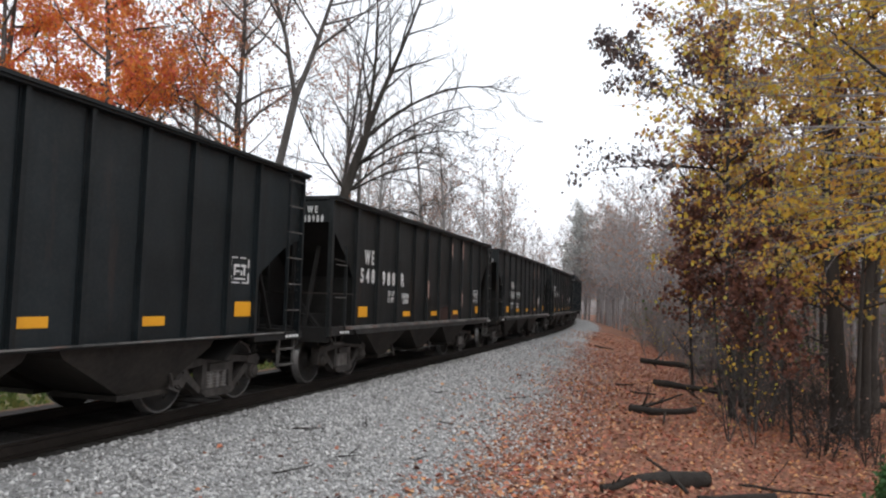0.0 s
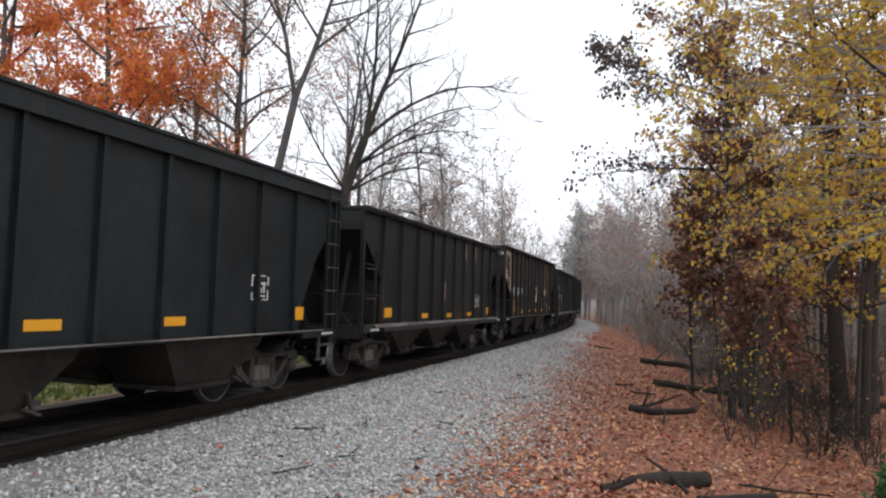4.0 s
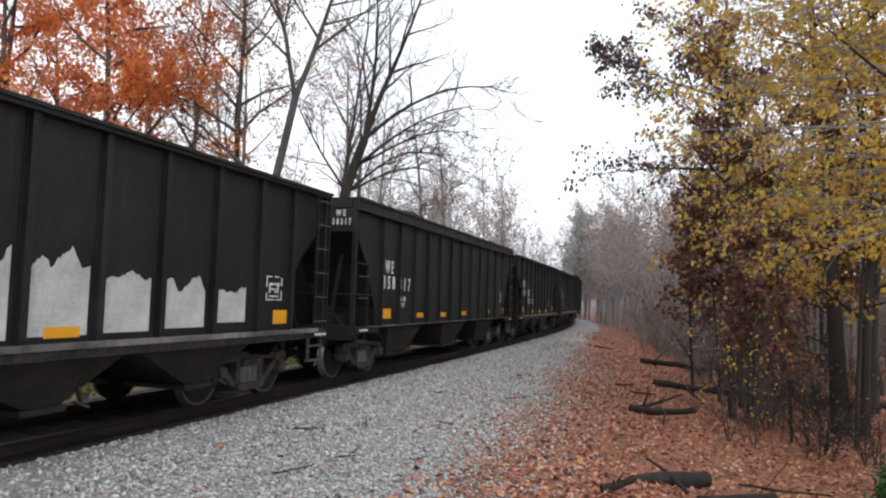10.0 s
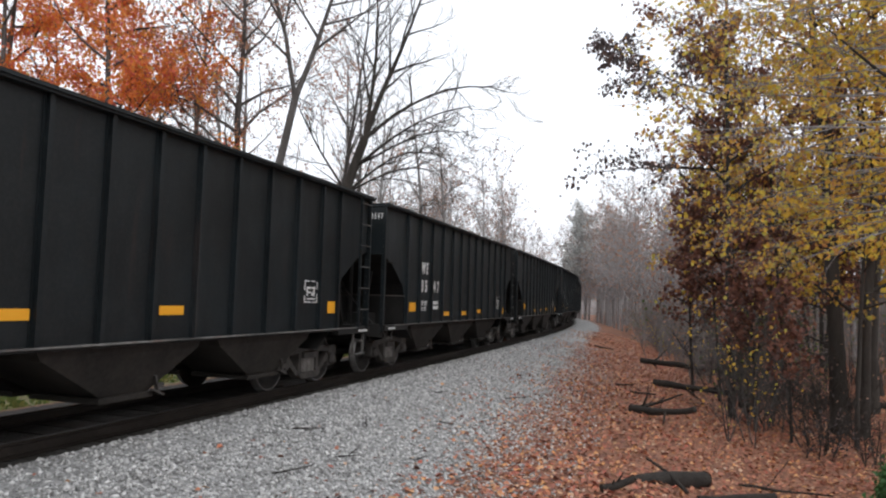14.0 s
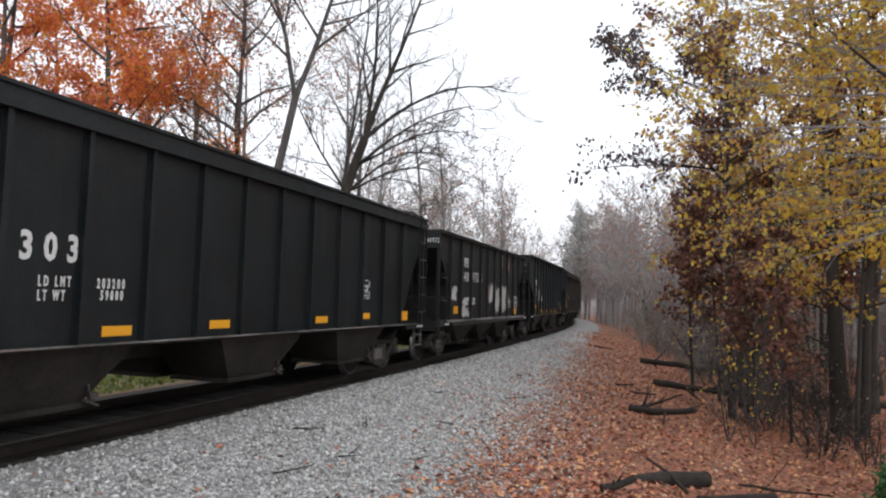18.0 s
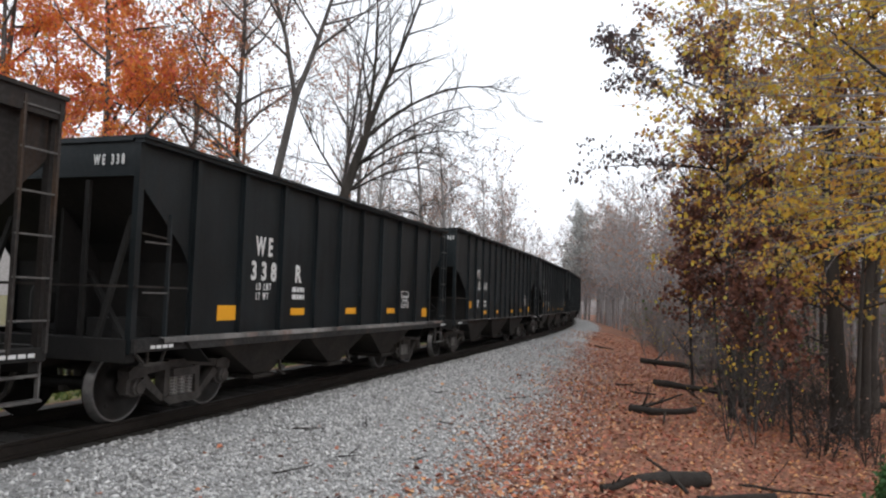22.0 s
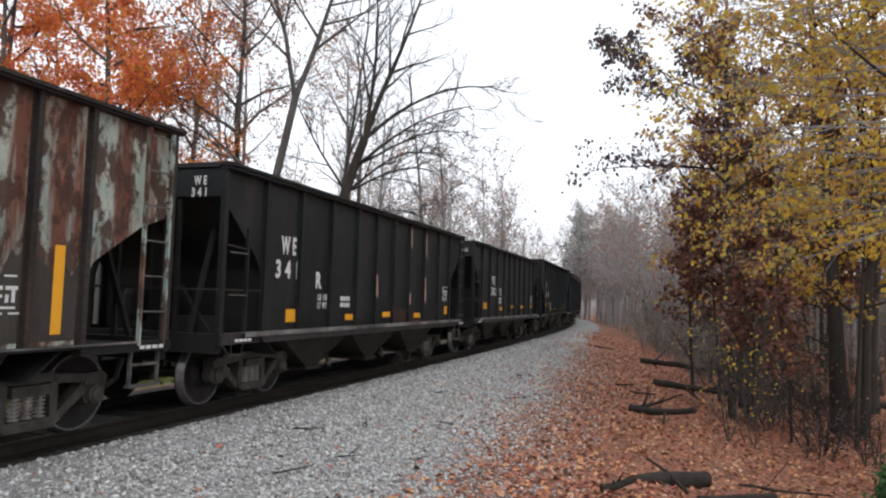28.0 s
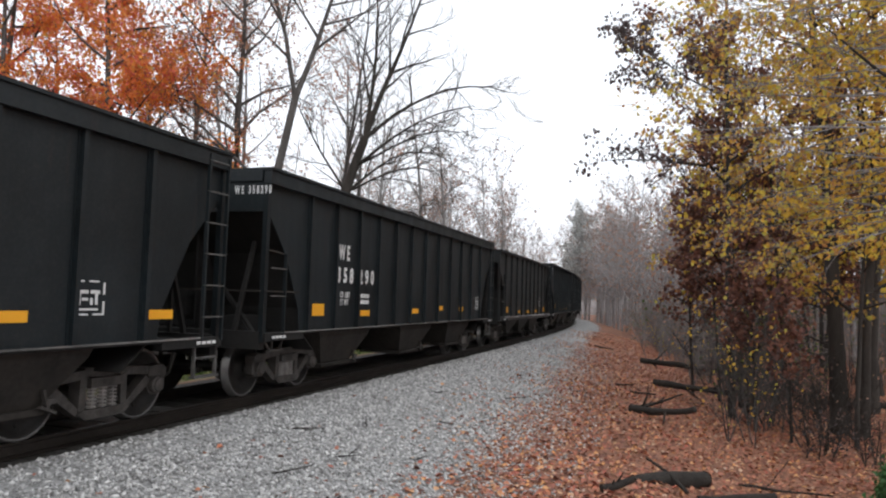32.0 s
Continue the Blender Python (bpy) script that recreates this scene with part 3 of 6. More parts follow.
def shell_meshes(t):
    """Side sheet, end sheet, sloping floor and keel of the open body, each one mesh."""
    L, top, cut, edge, op = t["L"], t["top"], t["cut"], t["edge"], t["open"]
    h, w = L / 2, SIDE_Y
    line = t["line"]
    out = [(-h, top), (-h, cut), *line, (-h + edge, SILL_Z), (h - edge, SILL_Z), *[(-x, z) for x, z in line[::-1]], (h, cut), (h, top)]
    side = Shape().prism(out, -w, -w + 0.02).mesh("side_sheet", PAINT_BLACK)
    end = Shape().box(-h - 0.012, -h + 0.012, -w + 0.022, w - 0.022, op, top).mesh("end_sheet", PAINT_BLACK)
    run = [(-h + 0.03, op), *[(x + 0.05, z + 0.03) for x, z in line], (-h + edge + 0.05, SILL_Z), (-h + edge + 0.55, 0.72)]
    v = [(x, y, z) for x, z in run for y in (-w + 0.022, w - 0.022)]
    n = len(run)
    f = [(2 * k, 2 * k + 1, 2 * k + 3, 2 * k + 2) for k in range(n - 1)]
    v += [(x + 0.025, y, z + 0.01) for x, y, z in v]
    f += [tuple(i + 2 * n for i in q[::-1]) for q in f] + [(2 * k, 2 * k + 2, 2 * k + 2 + 2 * n, 2 * k + 2 * n) for k in range(n - 1)] + [(2 * k + 1, 2 * k + 1 + 2 * n, 2 * k + 3 + 2 * n, 2 * k + 3) for k in range(n - 1)]
    slope = Shape().add(v, f).mesh("slope_sheet", SHADE_BLACK)
    floor = Shape().box(-h + edge, h - edge, -w + 0.022, w - 0.022, SILL_Z - 0.04, SILL_Z - 0.02).mesh("floor_sheet", SHADE_BLACK)
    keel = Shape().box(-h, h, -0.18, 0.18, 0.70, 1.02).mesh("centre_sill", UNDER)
    return side, end, slope, floor, keel


def rib_mesh(z0, z1, w=0.11):
    s = Shape()
    s.prism([(-w / 2, z0), (w / 2, z0), (w / 2, z1), (-w / 2, z1)], -SIDE_Y, -SIDE_Y - 0.065)
    s.prism([(-w / 2 - 0.03, z0), (w / 2 + 0.03, z0), (w / 2 + 0.03, z1), (-w / 2 - 0.03, z1)], -SIDE_Y, -SIDE_Y - 0.012)
    return s.mesh("rib", PAINT_BLACK)


BACK = Matrix.Rotation(math.pi, 4, "Z")


def build_car(kind):
    """One car of a type with all its parts, in car space."""
    t = TYPES[kind]
    L, top, ribs = t["L"], t["top"], t["ribs"]
    h, edge = L / 2, t["edge"]
    car = new("hopper_car")
    side, end, slope, floor, keel = shell_meshes(t)
    for m in (Matrix.Identity(4), BACK):
        part("side_sheet", side, car, "", m)
        part("end_sheet", end, car, "", m)
        part("slope_sheet", slope, car, "", m)
    part("floor_sheet", floor, car)
    part("centre_sill", keel, car)
    rib = rib_mesh(SILL_Z, top - t["chord"], 0.09 if kind == "a" else 0.065)
    for x in ribs:
        part("rib", rib, car, "", pose(x, 0, 0))
        part("rib", rib, car, "", pose(x, 0, 0) @ BACK)
    chord = Shape()
    chord.box(-h - 0.03, h + 0.03, -SIDE_Y - 0.105, -SIDE_Y + 0.03, top - t["chord"], top)
    chord.prism([(-h - 0.05, top - 0.03), (h + 0.05, top - 0.03), (h + 0.05, top + 0.012), (-h - 0.05, top + 0.012)], -SIDE_Y - 0.135, -SIDE_Y + 0.05)
    cm = chord.mesh("top_chord", PAINT_BLACK)
    part("top_chord", cm, car)
    part("top_chord", cm, car, "", BACK)
    em = Shape().box(-h - 0.05, -h + 0.05, -SIDE_Y + 0.05, SIDE_Y - 0.05, top - (0.20 if kind == "c" else 0.055), top + 0.008).mesh("end_chord", PAINT_BLACK)
    part("end_chord", em, car)
    part("end_chord", em, car, "", BACK)
    sill = Shape()
    if t["ledge"]:
        sill.prism([(-h + edge - 0.25, SILL_Z + 0.02), (-h + edge - 0.1, SILL_Z - t["sill"]), (h - edge + 0.1, SILL_Z - t["sill"]), (h - edge + 0.25, SILL_Z + 0.02)], -SIDE_Y - 0.16, -SIDE_Y + 0.04)
        sill.box(-h, h, -SIDE_Y - 0.10, -SIDE_Y + 0.04, SILL_Z - 0.13, SILL_Z + 0.03)
    else:
        sill.box(-h, -h + edge, -SIDE_Y - 0.09, -SIDE_Y + 0.04, SILL_Z - t["sill"], SILL_Z)
        sill.box(h - edge, h, -SIDE_Y - 0.09, -SIDE_Y + 0.04, SILL_Z - t["sill"], SILL_Z)
        sill.box(-h + edge, h - edge, -SIDE_Y - 0.085, -SIDE_Y + 0.04, SILL_Z - 0.045, SILL_Z - 0.002)
    sm = sill.mesh("side_sill", SILL_DIRTY if t["ledge"] else SHADE_BLACK)
    part("side_sill", sm, car)
    part("side_sill", sm, car, "", BACK)
    y1 = -SIDE_Y - (0.165 if t["ledge"] else 0.09)
    em2 = Shape().prism([(-h + edge * 0.4, SILL_Z - 0.018), (h - edge * 0.4, SILL_Z - 0.018), (h - edge * 0.4, SILL_Z + 0.003), (-h + edge * 0.4, SILL_Z + 0.003)], y1, y1 - 0.016).mesh("sill_edge", WORN_EDGE)
    if t["ledge"]:
        em2 = Shape().box(-h + edge * 0.4, h - edge * 0.4, y1, -SIDE_Y - 0.10, SILL_Z + 0.022, SILL_Z + 0.034).box(-h + edge * 0.4, h - edge * 0.4, y1 - 0.012, y1, SILL_Z - 0.03, SILL_Z + 0.034).mesh("sill_edge", WORN_EDGE)
    part("sill_edge", em2, car, "chipped pale edge of the sill")
    part("sill_edge", em2, car, "chipped pale edge of the sill", BACK)
    post = Shape().box(-h - 0.02, -h + 0.07, -SIDE_Y - 0.05, -SIDE_Y + 0.03, SILL_Z - 0.15, top - t["chord"])
    for k in range(15 if kind == "b" else 0):
        z = SILL_Z + 0.15 + 0.17 * k
        post.box(-h + 0.085, -h + 0.115, -SIDE_Y - 0.018, -SIDE_Y + 0.005, z, z + 0.03)
        post.box(-h - 0.035, -h - 0.015, -SIDE_Y - 0.01, -SIDE_Y + 0.02, z, z + 0.03)
    post = post.mesh("corner_post", PAINT_BLACK)
    for m in (Matrix.Identity(4), BACK):
        part("corner_post", post, car, "", m)
        part("corner_post", post, car, "", m @ pose(0, 2 * SIDE_Y + 0.01, 0))
    endm = Shape().box(-h - 0.03, -h + 0.12, -SIDE_Y, SIDE_Y, SILL_Z - 0.25, SILL_Z + 0.02)
    stm = Shape().box(-h + 0.02, -h + 0.07, -0.03, 0.03, SILL_Z, t["cut"]).mesh("end_post", SHADE_BLACK)
    endm.box(-h, -h + edge, -SIDE_Y + 0.05, SIDE_Y - 0.05, SILL_Z - 0.07, SILL_Z - 0.045)
    wm = Shape().prism([(-h + 0.40, SILL_Z), (-h + edge + 0.1, SILL_Z), *[(x + 0.03, z) for x, z in t["line"][::-1]], (-h + 0.40, t["open"] - 0.25)], -0.02, 0.02).mesh("end_web", SHADE_BLACK)
    bm2 = Shape().bar((-h + 0.05, 0, SILL_Z), (-h + 0.55, 0, t["open"] - 0.35), 0.07, 0.05).mesh("end_brace", SHADE_BLACK)
    esm = endm.mesh("end_sill", SHADE_BLACK)
    rail = Shape()
    for z in (1.72,):
        rail.bar((-h - 0.02, -SIDE_Y - 0.07, z), (-h + edge * 0.85, -SIDE_Y - 0.07, z), 0.025)
        rail.bar((-h - 0.05, -SIDE_Y, z), (-h - 0.05, SIDE_Y, z), 0.025)
    rail.bar((-h + 0.02, -SIDE_Y - 0.09, 2.45 if kind == "b" else 2.35), (-h + 0.46, -SIDE_Y - 0.09, 2.42 if kind == "b" else 2.32), 0.022)
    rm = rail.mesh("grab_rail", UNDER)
    gear = Shape().lathe([(1.22, 0.03), (1.22, 0.30), (1.30, 0.33), (1.62, 0.33), (1.70, 0.30), (1.70, 0.03)], -h + 0.75, 0.35, 14, "z")
    gear.box(-h + 0.4, -h + 1.1, -0.9, -0.5, 1.03, 1.32)
    gear.bar((-h + 0.3, -1.2, 1.05), (-h + 0.7, -0.2, 1.9), 0.06)
    gm = gear.mesh("brake_gear", SHADE_BLACK)
    for m in (Matrix.Identity(4), BACK):
        part("end_sill", esm, car, "", m)
        part("end_web", wm, car, "", m)
        for y in (-0.75, 0.75):
            part("end_post", stm, car, "", m @ pose(0, y, 0))
        for y in (-1.0, 1.0):
            part("end_brace", bm2, car, "", m @ pose(0, y, 0))
        part("grab_rail", rm, car, "thin steel grab rail", m)
        part("coupler", COUPLER, car, "cast steel coupler", m @ pose(-h + 0.64 - (PITCH_OF[kind] - L) / 2, 0, 0))
        part("air_hose", HOSE, car, "black rubber air hose", m @ pose(-h, 0, 0))
    part("brake_gear", gm, car)
    lad = ladder_mesh(SILL_Z - 0.05, top - 0.08, [top - 0.17 - 0.42 * k for k in range(6)])
    back = h - (0.62 if kind == "b" else 0.50)
    fix_ladder(car, lad, pose(back, -0.01, 0))
    fix_ladder(car, lad, BACK @ pose(back, -0.01, 0))
    if kind != "b":
        fr = ladder_mesh(SILL_Z - 0.05, 2.62 if kind == "a" else 2.32, (1.65, 2.25 if kind == "a" else 2.08), (0.47,))
        fix_ladder(car, fr, pose(-h + 0.04, -0.01, 0))
        fix_ladder(car, fr, BACK @ pose(-h + 0.04, -0.01, 0))
    part("step", FRONT_STEP, car, "bent steel step", pose(-h - 0.02, 0, 0))
    part("step", STEP, car, "bent steel step", pose(back, 0, 0))
    part("step", FRONT_STEP, car, "bent steel step", BACK @ pose(-h - 0.02, 0, 0))
    part("step", STEP, car, "bent steel step", BACK @ pose(back, 0, 0))
    for x in BAY_AT[kind]:
        part("discharge_bay", BAYS[kind][0], car, "dusty steel discharge bay", pose(x, 0, 0))
        part("discharge_bay", BAYS[kind][1], car, "dusty steel discharge bay", pose(x, 0, 0) @ BACK)
        for m in (Matrix.Identity(4), BACK):
            part("door_latch", LATCH, car, "pale worn door latch", pose(x, 0, 0) @ m)
    for bx in (-h + BOGIE_IN, h - BOGIE_IN):
        part("bolster", BOLSTER, car, "", pose(bx, 0, 0))
        for m in (Matrix.Identity(4), BACK):
            fr = part("side_frame", SIDE_FRAME, car, "cast steel side frame with roller bearings", pose(bx, 0, 0) @ m)
            part("spring_nest", SPRINGS, fr, "stacked coil springs")
        for dx in (-AXLE, AXLE):
            ws = part("wheelset", AXLE_MESH, car, "worn steel wheels on one axle", pose(bx + dx, 0, WHEEL_R))
            part("wheel", WHEEL_ONE, ws, "dark steel wheel with a bright tread", BACK)
            part("wheel", WHEEL_ONE, ws, "dark steel wheel with a bright tread")
    return car, ribs


def mark(car, name, me, x, z, label="", lift=0.0):
    return part(name, me, car, label, pose(x, -SIDE_Y - 0.006 - lift, z))


PLATES = {}


def plate(w, h, mat=None, skew=0.0):
    mat = mat or AMBER
    key = (round(w, 2), round(h, 2), mat.name, skew)
    if key not in PLATES:
        PLATES[key] = Shape().prism([(-w / 2 - skew / 2, 0), (w / 2 - skew / 2, 0), (w / 2 + skew / 2, h), (-w / 2 + skew / 2, h)], 0.0, -0.004).mesh("marking", mat)
    return PLATES[key]


def bars(rows, w, h, mat=None):
    """Lines of writing too small to read, as broken bars."""
    key = ("bars", rows, w, h)
    if key not in PLATES:
        s, rnd = Shape(), random.Random(rows * 7 + int(w * 100))
        step = h / rows
        for r in range(rows):
            x = 0.0
            while x < w - 0.02:
                d = rnd.uniform(0.05, 0.13)
                s.box(x, min(x + d, w), -0.004, 0, r * step + step * 0.18, r * step + step * 0.84)
                x += d + 0.025
        PLATES[key] = s.mesh("small_writing", WHITE)
    return PLATES[key]


def stencil_box(w=0.36, h=0.42):
    """A framed maintenance stencil with broken corners."""
    key = ("box", w, h)
    if key not in PLATES:
        s = Shape()
        for x0, x1, z0, z1 in ((0, .35, .95, 1), (.5, .8, .95, 1), (0.1, .5, 0, .05), (.65, 1, 0, .05), (0, .06, .55, 1), (0, .06, 0, .3), (.94, 1, .6, .95), (.94, 1, .05, .4),
                               (.18, .48, .62, .72), (.18, .26, .3, .62), (.55, .84, .62, .72), (.55, .63, .3, .5), (.7, .78, .3, .62), (.3, .48, .42, .5), (.2, .8, .14, .2)):
            s.box(x0 * w, x1 * w, -0.004, 0, z0 * h, z1 * h)
        PLATES[key] = s.mesh("stencil_box", WHITE)
    return PLATES[key]


# number on the side (two groups), type, paint, state
TRAIN = [
    ("", "", "b", PAINT_BLACK, ""),
    ("548", "988 R", "a", PAINT_WORN, "primer"), ("548", "919", "a", PAINT_WORN, "primer"), ("548", "949 R", "a", PAINT_WORN, "primer"),
    ("358", "343", "c", PAINT_BLACK, ""), ("", "", "a", PAINT_WORN, "primer"), ("35", "39", "b", PAINT_MAROON, "cream"),
    ("548", "875 R", "a", PAINT_WORN, "primer"), ("548", "959 R", "a", PAINT_BLACK, ""), ("35", "49", "b", PAINT_BLACK, "faded"),
    ("548", "857", "a", PAINT_WORN, "white"), ("358", "317", "c", PAINT_WORN, "scuffed"), ("548", "937 R", "a", PAINT_BLACK, ""),
    ("548", "874 R", "a", PAINT_WORN, "primer"), ("35", "41", "b", PAINT_BLACK, ""), ("35", "47", "b", PAINT_BLACK, ""),
    ("13", "62", "b", PAINT_BLACK, "blank"), ("13", "78", "b", PAINT_BLACK, ""), ("358", "303", "c", PAINT_BLACK, ""),
    ("548", "972 R", "a", PAINT_WORN, "patches"), ("35", "58", "b", PAINT_BLACK, ""), ("358", "332", "c", PAINT_BROWN, "brown"),
    ("338", "R", "a", PAINT_BLACK, ""), ("10", "84", "b", PAINT_BLACK, ""), ("17", "46", "b", PAINT_BLACK, ""),
    ("17", "62", "b", PAINT_BLACK, ""), ("17", "31", "b", PAINT_BLACK, "blank"), ("35", "37", "b", PAINT_MINT, "mint"),
    ("341", "R", "a", PAINT_WORN, "primer"), ("385", "R", "a", PAINT_WORN, ""), ("13", "40", "b", PAINT_BLACK, ""),
    ("358", "293", "c", PAINT_BLACK, ""), ("358", "290", "c", PAINT_BLACK, ""), ("", "", "a", PAINT_WORN, ""),
    ("", "", "b", PAINT_BLACK, ""), ("", "", "b", PAINT_BLACK, ""), ("", "", "a", PAINT_BLACK, ""), ("", "", "b", PAINT_BLACK, ""), ("", "", "a", PAINT_WORN, ""),
]
PAINTED = ("side_sheet", "end_sheet", "rib", "top_chord", "end_chord", "corner_post", "ladder")


def patch_mesh(w, h, seed, mat):
    """A flake of paint with a ragged outline, of about that size."""
    rnd, pts, n = random.Random(seed), [], 72
    waves = [(q, rnd.uniform(0, 6.28), rnd.uniform(0.3, 1.0) * 0.34 / q ** 0.6) for q in (2, 3, 5, 8, 13, 21)]
    for k in range(n):
        a = 2 * math.pi * k / n
        c, d = math.cos(a), math.sin(a)
        q = max(abs(c), abs(d)) ** 0.75
        r = max(0.35, 0.86 + sum(m * math.sin(f * a + p) for f, p, m in waves) + rnd.uniform(-0.07, 0.07))
        pts.append((w / 2 * c / q * min(r, 1.12), h / 2 * d / q * min(r, 1.12)))
    return Shape().prism(pts, 0.0, -0.003).mesh("paint_patch", mat)


MARKS = {}


def car_marks(number, **places):
    """Where the lettering and plates of a car sit: from its middle, above the rail."""
    MARKS[number] = places


car_marks("first", box=(4.56, 1.82), small=((1.25, 1.27), (3.00, 1.25)), last=(4.93, 1.34))
car_marks("548988 R", we=(-4.26, 2.35), left=(-4.43, 1.97), right=(-3.30, 1.95), r=(-2.19, 1.95), ld=(-2.95, 1.57), wt=(-2.10, 1.54), big=(-4.27, 1.27), small=((-1.77, 1.25), (0.24, 1.24), (2.16, 1.25)), last=(4.52, 1.26), box=(4.07, 1.60))
car_marks("548919", we=(-3.25, 2.15), left=(-3.38, 1.78), right=(-2.24, 1.77), ld=(-3.30, 1.38), wt=(-2.17, 1.38), big=(-3.91, 1.25), small=((-1.92, 1.26), (0.16, 1.26), (2.13, 1.27)), last=(4.50, 1.27), box=(2.95, 1.57))
car_marks("548949 R", we=(-4.18, 2.28), left=(-4.28, 1.97), right=(-3.13, 1.99), r=(-1.99, 2.01), big=(-3.65, 1.18), small=((-1.68, 1.20), (0.32, 1.23), (2.16, 1.25)), last=(4.49, 1.26), box=(4.12, 1.70))
car_marks("358343", we=(-4.53, 2.41), left=(-4.64, 1.88), right=(-3.63, 1.89), ld=(-4.48, 1.28), wt=(-3.56, 1.28), big=(-5.44, 1.22), small=((-3.33, 1.14), (-1.30, 1.22), (0.76, 1.24), (2.74, 1.24)), last=(5.81, 1.26), box=(4.45, 1.58))
car_marks("3539", we=(-4.97, 1.93), left=(-4.08, 1.93), right=(-3.24, 1.94), big=(-4.52, 1.22), small=((-2.85, 1.21), (-1.11, 1.21), (0.57, 1.22), (2.24, 1.24), (4.91, 1.30)), box=(3.73, 1.24))
car_marks("548875 R", we=(-4.43, 2.33), left=(-4.58, 1.88), right=(-3.49, 1.86), r=(-2.34, 1.90), ld=(-4.43, 1.49), wt=(-3.30, 1.54), big=(-4.19, 1.27), small=((-1.94, 1.29),), box=(3.92, 1.59))
car_marks("548959 R", we=(-4.37, 2.40), left=(-4.59, 1.92), right=(-3.47, 1.92), r=(-2.35, 1.96), ld=(-3.11, 1.61), wt=(-2.34, 1.62), big=(-4.36, 1.41), small=((-1.88, 1.17), (2.07, 1.33)), last=(4.45, 1.29), box=(2.86, 1.67))
car_marks("3549", we=(-4.02, 2.36), left=(-4.08, 1.95), right=(-3.14, 1.96), ld=(-2.92, 1.35), wt=(-2.25, 1.42), big=(-4.83, 1.35), small=((-2.87, 1.17), (-0.25, 1.22), (1.43, 1.23), (3.20, 1.22)), last=(5.12, 1.25), box=(3.90, 1.58))
car_marks("548857", we=(-4.35, 2.33), left=(-4.49, 1.93), right=(-3.39, 1.92), big=(-3.90, 1.19), small=((0.10, 1.16),), last=(4.41, 1.21), box=(3.95, 1.58))
car_marks("358317", we=(-5.45, 2.21), left=(-5.56, 1.87), right=(-4.58, 1.85), ld=(-4.55, 1.45), big=(-5.29, 1.22), small=((-3.11, 1.21), (-1.23, 1.20), (0.82, 1.22), (3.69, 1.24)), last=(5.79, 1.21), box=(5.38, 1.63))
car_marks("548937 R", we=(-4.35, 2.28), left=(-4.51, 1.90), right=(-3.38, 1.91), r=(-2.24, 1.90), ld=(-3.05, 1.57), wt=(-2.23, 1.57), big=(-4.33, 1.24), small=((-1.86, 1.19), (0.19, 1.18), (2.23, 1.19)), last=(4.54, 1.23), box=(2.86, 1.45))
car_marks("548874 R", we=(-4.36, 2.29), left=(-4.52, 1.91), right=(-3.39, 1.92), r=(-2.15, 1.93), ld=(-2.89, 1.49), wt=(-2.25, 1.51), big=(-4.33, 1.41), small=((-1.82, 1.19), (0.15, 1.18), (2.10, 1.15)), last=(4.54, 1.33), box=(2.90, 1.54))
car_marks("3541", we=(-4.69, 2.58), left=(-4.66, 2.21), right=(-3.76, 2.21), ld=(-3.83, 1.68), wt=(-2.80, 1.69), big=(-4.39, 1.34), small=((-1.70, 1.35), (0.59, 1.38)), last=(5.05, 1.36))
car_marks("3547", we=(-4.00, 2.30), left=(-4.01, 1.85), right=(-3.06, 1.85), ld=(-3.96, 1.37), wt=(-3.04, 1.39), big=(-4.62, 1.36), small=((-1.88, 1.22), (-0.15, 1.22), (1.64, 1.26)), last=(5.17, 1.20), box=(3.99, 1.41))
car_marks("1378", we=(-3.87, 2.33), left=(-3.82, 1.95), right=(-2.99, 1.96), ld=(-2.85, 1.46), wt=(-1.93, 1.44), big=(-4.55, 1.36), small=((-2.64, 1.24), (-0.86, 1.25), (1.69, 1.24), (3.38, 1.24)), last=(5.32, 1.25), box=(4.07, 1.58))
car_marks("358303", we=(-5.37, 2.33), left=(-5.44, 1.96), right=(-4.41, 1.96), ld=(-4.17, 1.55), wt=(-3.40, 1.56), big=(-4.91, 1.18), small=((-3.06, 1.15), (-1.12, 1.18), (1.90, 1.19), (3.76, 1.23)), last=(5.93, 1.16), box=(3.48, 1.64))
car_marks("548972 R", we=(-3.29, 2.65), left=(-3.48, 2.23), right=(-2.34, 2.26), r=(-1.23, 2.27), ld=(-3.09, 1.50), wt=(-2.37, 1.52), big=(-4.06, 1.27), small=(), last=(4.17, 1.17), box=(2.84, 1.42))
car_marks("3558", we=(-4.83, 2.40), left=(-4.84, 2.01), right=(-3.93, 1.99), ld=(-3.85, 1.69), wt=(-2.95, 1.71), big=(-4.72, 1.33), small=((-2.80, 1.17), (-1.02, 1.16), (0.68, 1.18), (2.41, 1.15)), last=(5.17, 1.22), box=(4.01, 1.39))
car_marks("358332", we=(-5.30, 2.22), left=(-5.30, 1.87), right=(-4.32, 1.86), wt=(-4.35, 1.29), big=(-5.84, 1.29), small=((-3.00, 1.18), (-1.08, 1.17), (1.95, 1.16), (5.03, 1.15)))
car_marks("338R", we=(-3.24, 2.27), left=(-3.33, 1.89), r=(-2.02, 1.89), ld=(-3.18, 1.59), wt=(-2.11, 1.58), big=(-3.91, 1.29), small=((-1.91, 1.34), (0.16, 1.34), (2.21, 1.33)), last=(4.47, 1.22), box=(2.83, 1.45))
car_marks("1084", we=(-4.05, 2.36), left=(-4.01, 1.99), right=(-3.12, 1.99), ld=(-4.03, 1.43), wt=(-3.09, 1.44), big=(-4.80, 1.42), small=((-2.86, 1.22), (-1.07, 1.22), (1.48, 1.23), (3.20, 1.24)), last=(5.10, 1.24), box=(3.87, 1.52))
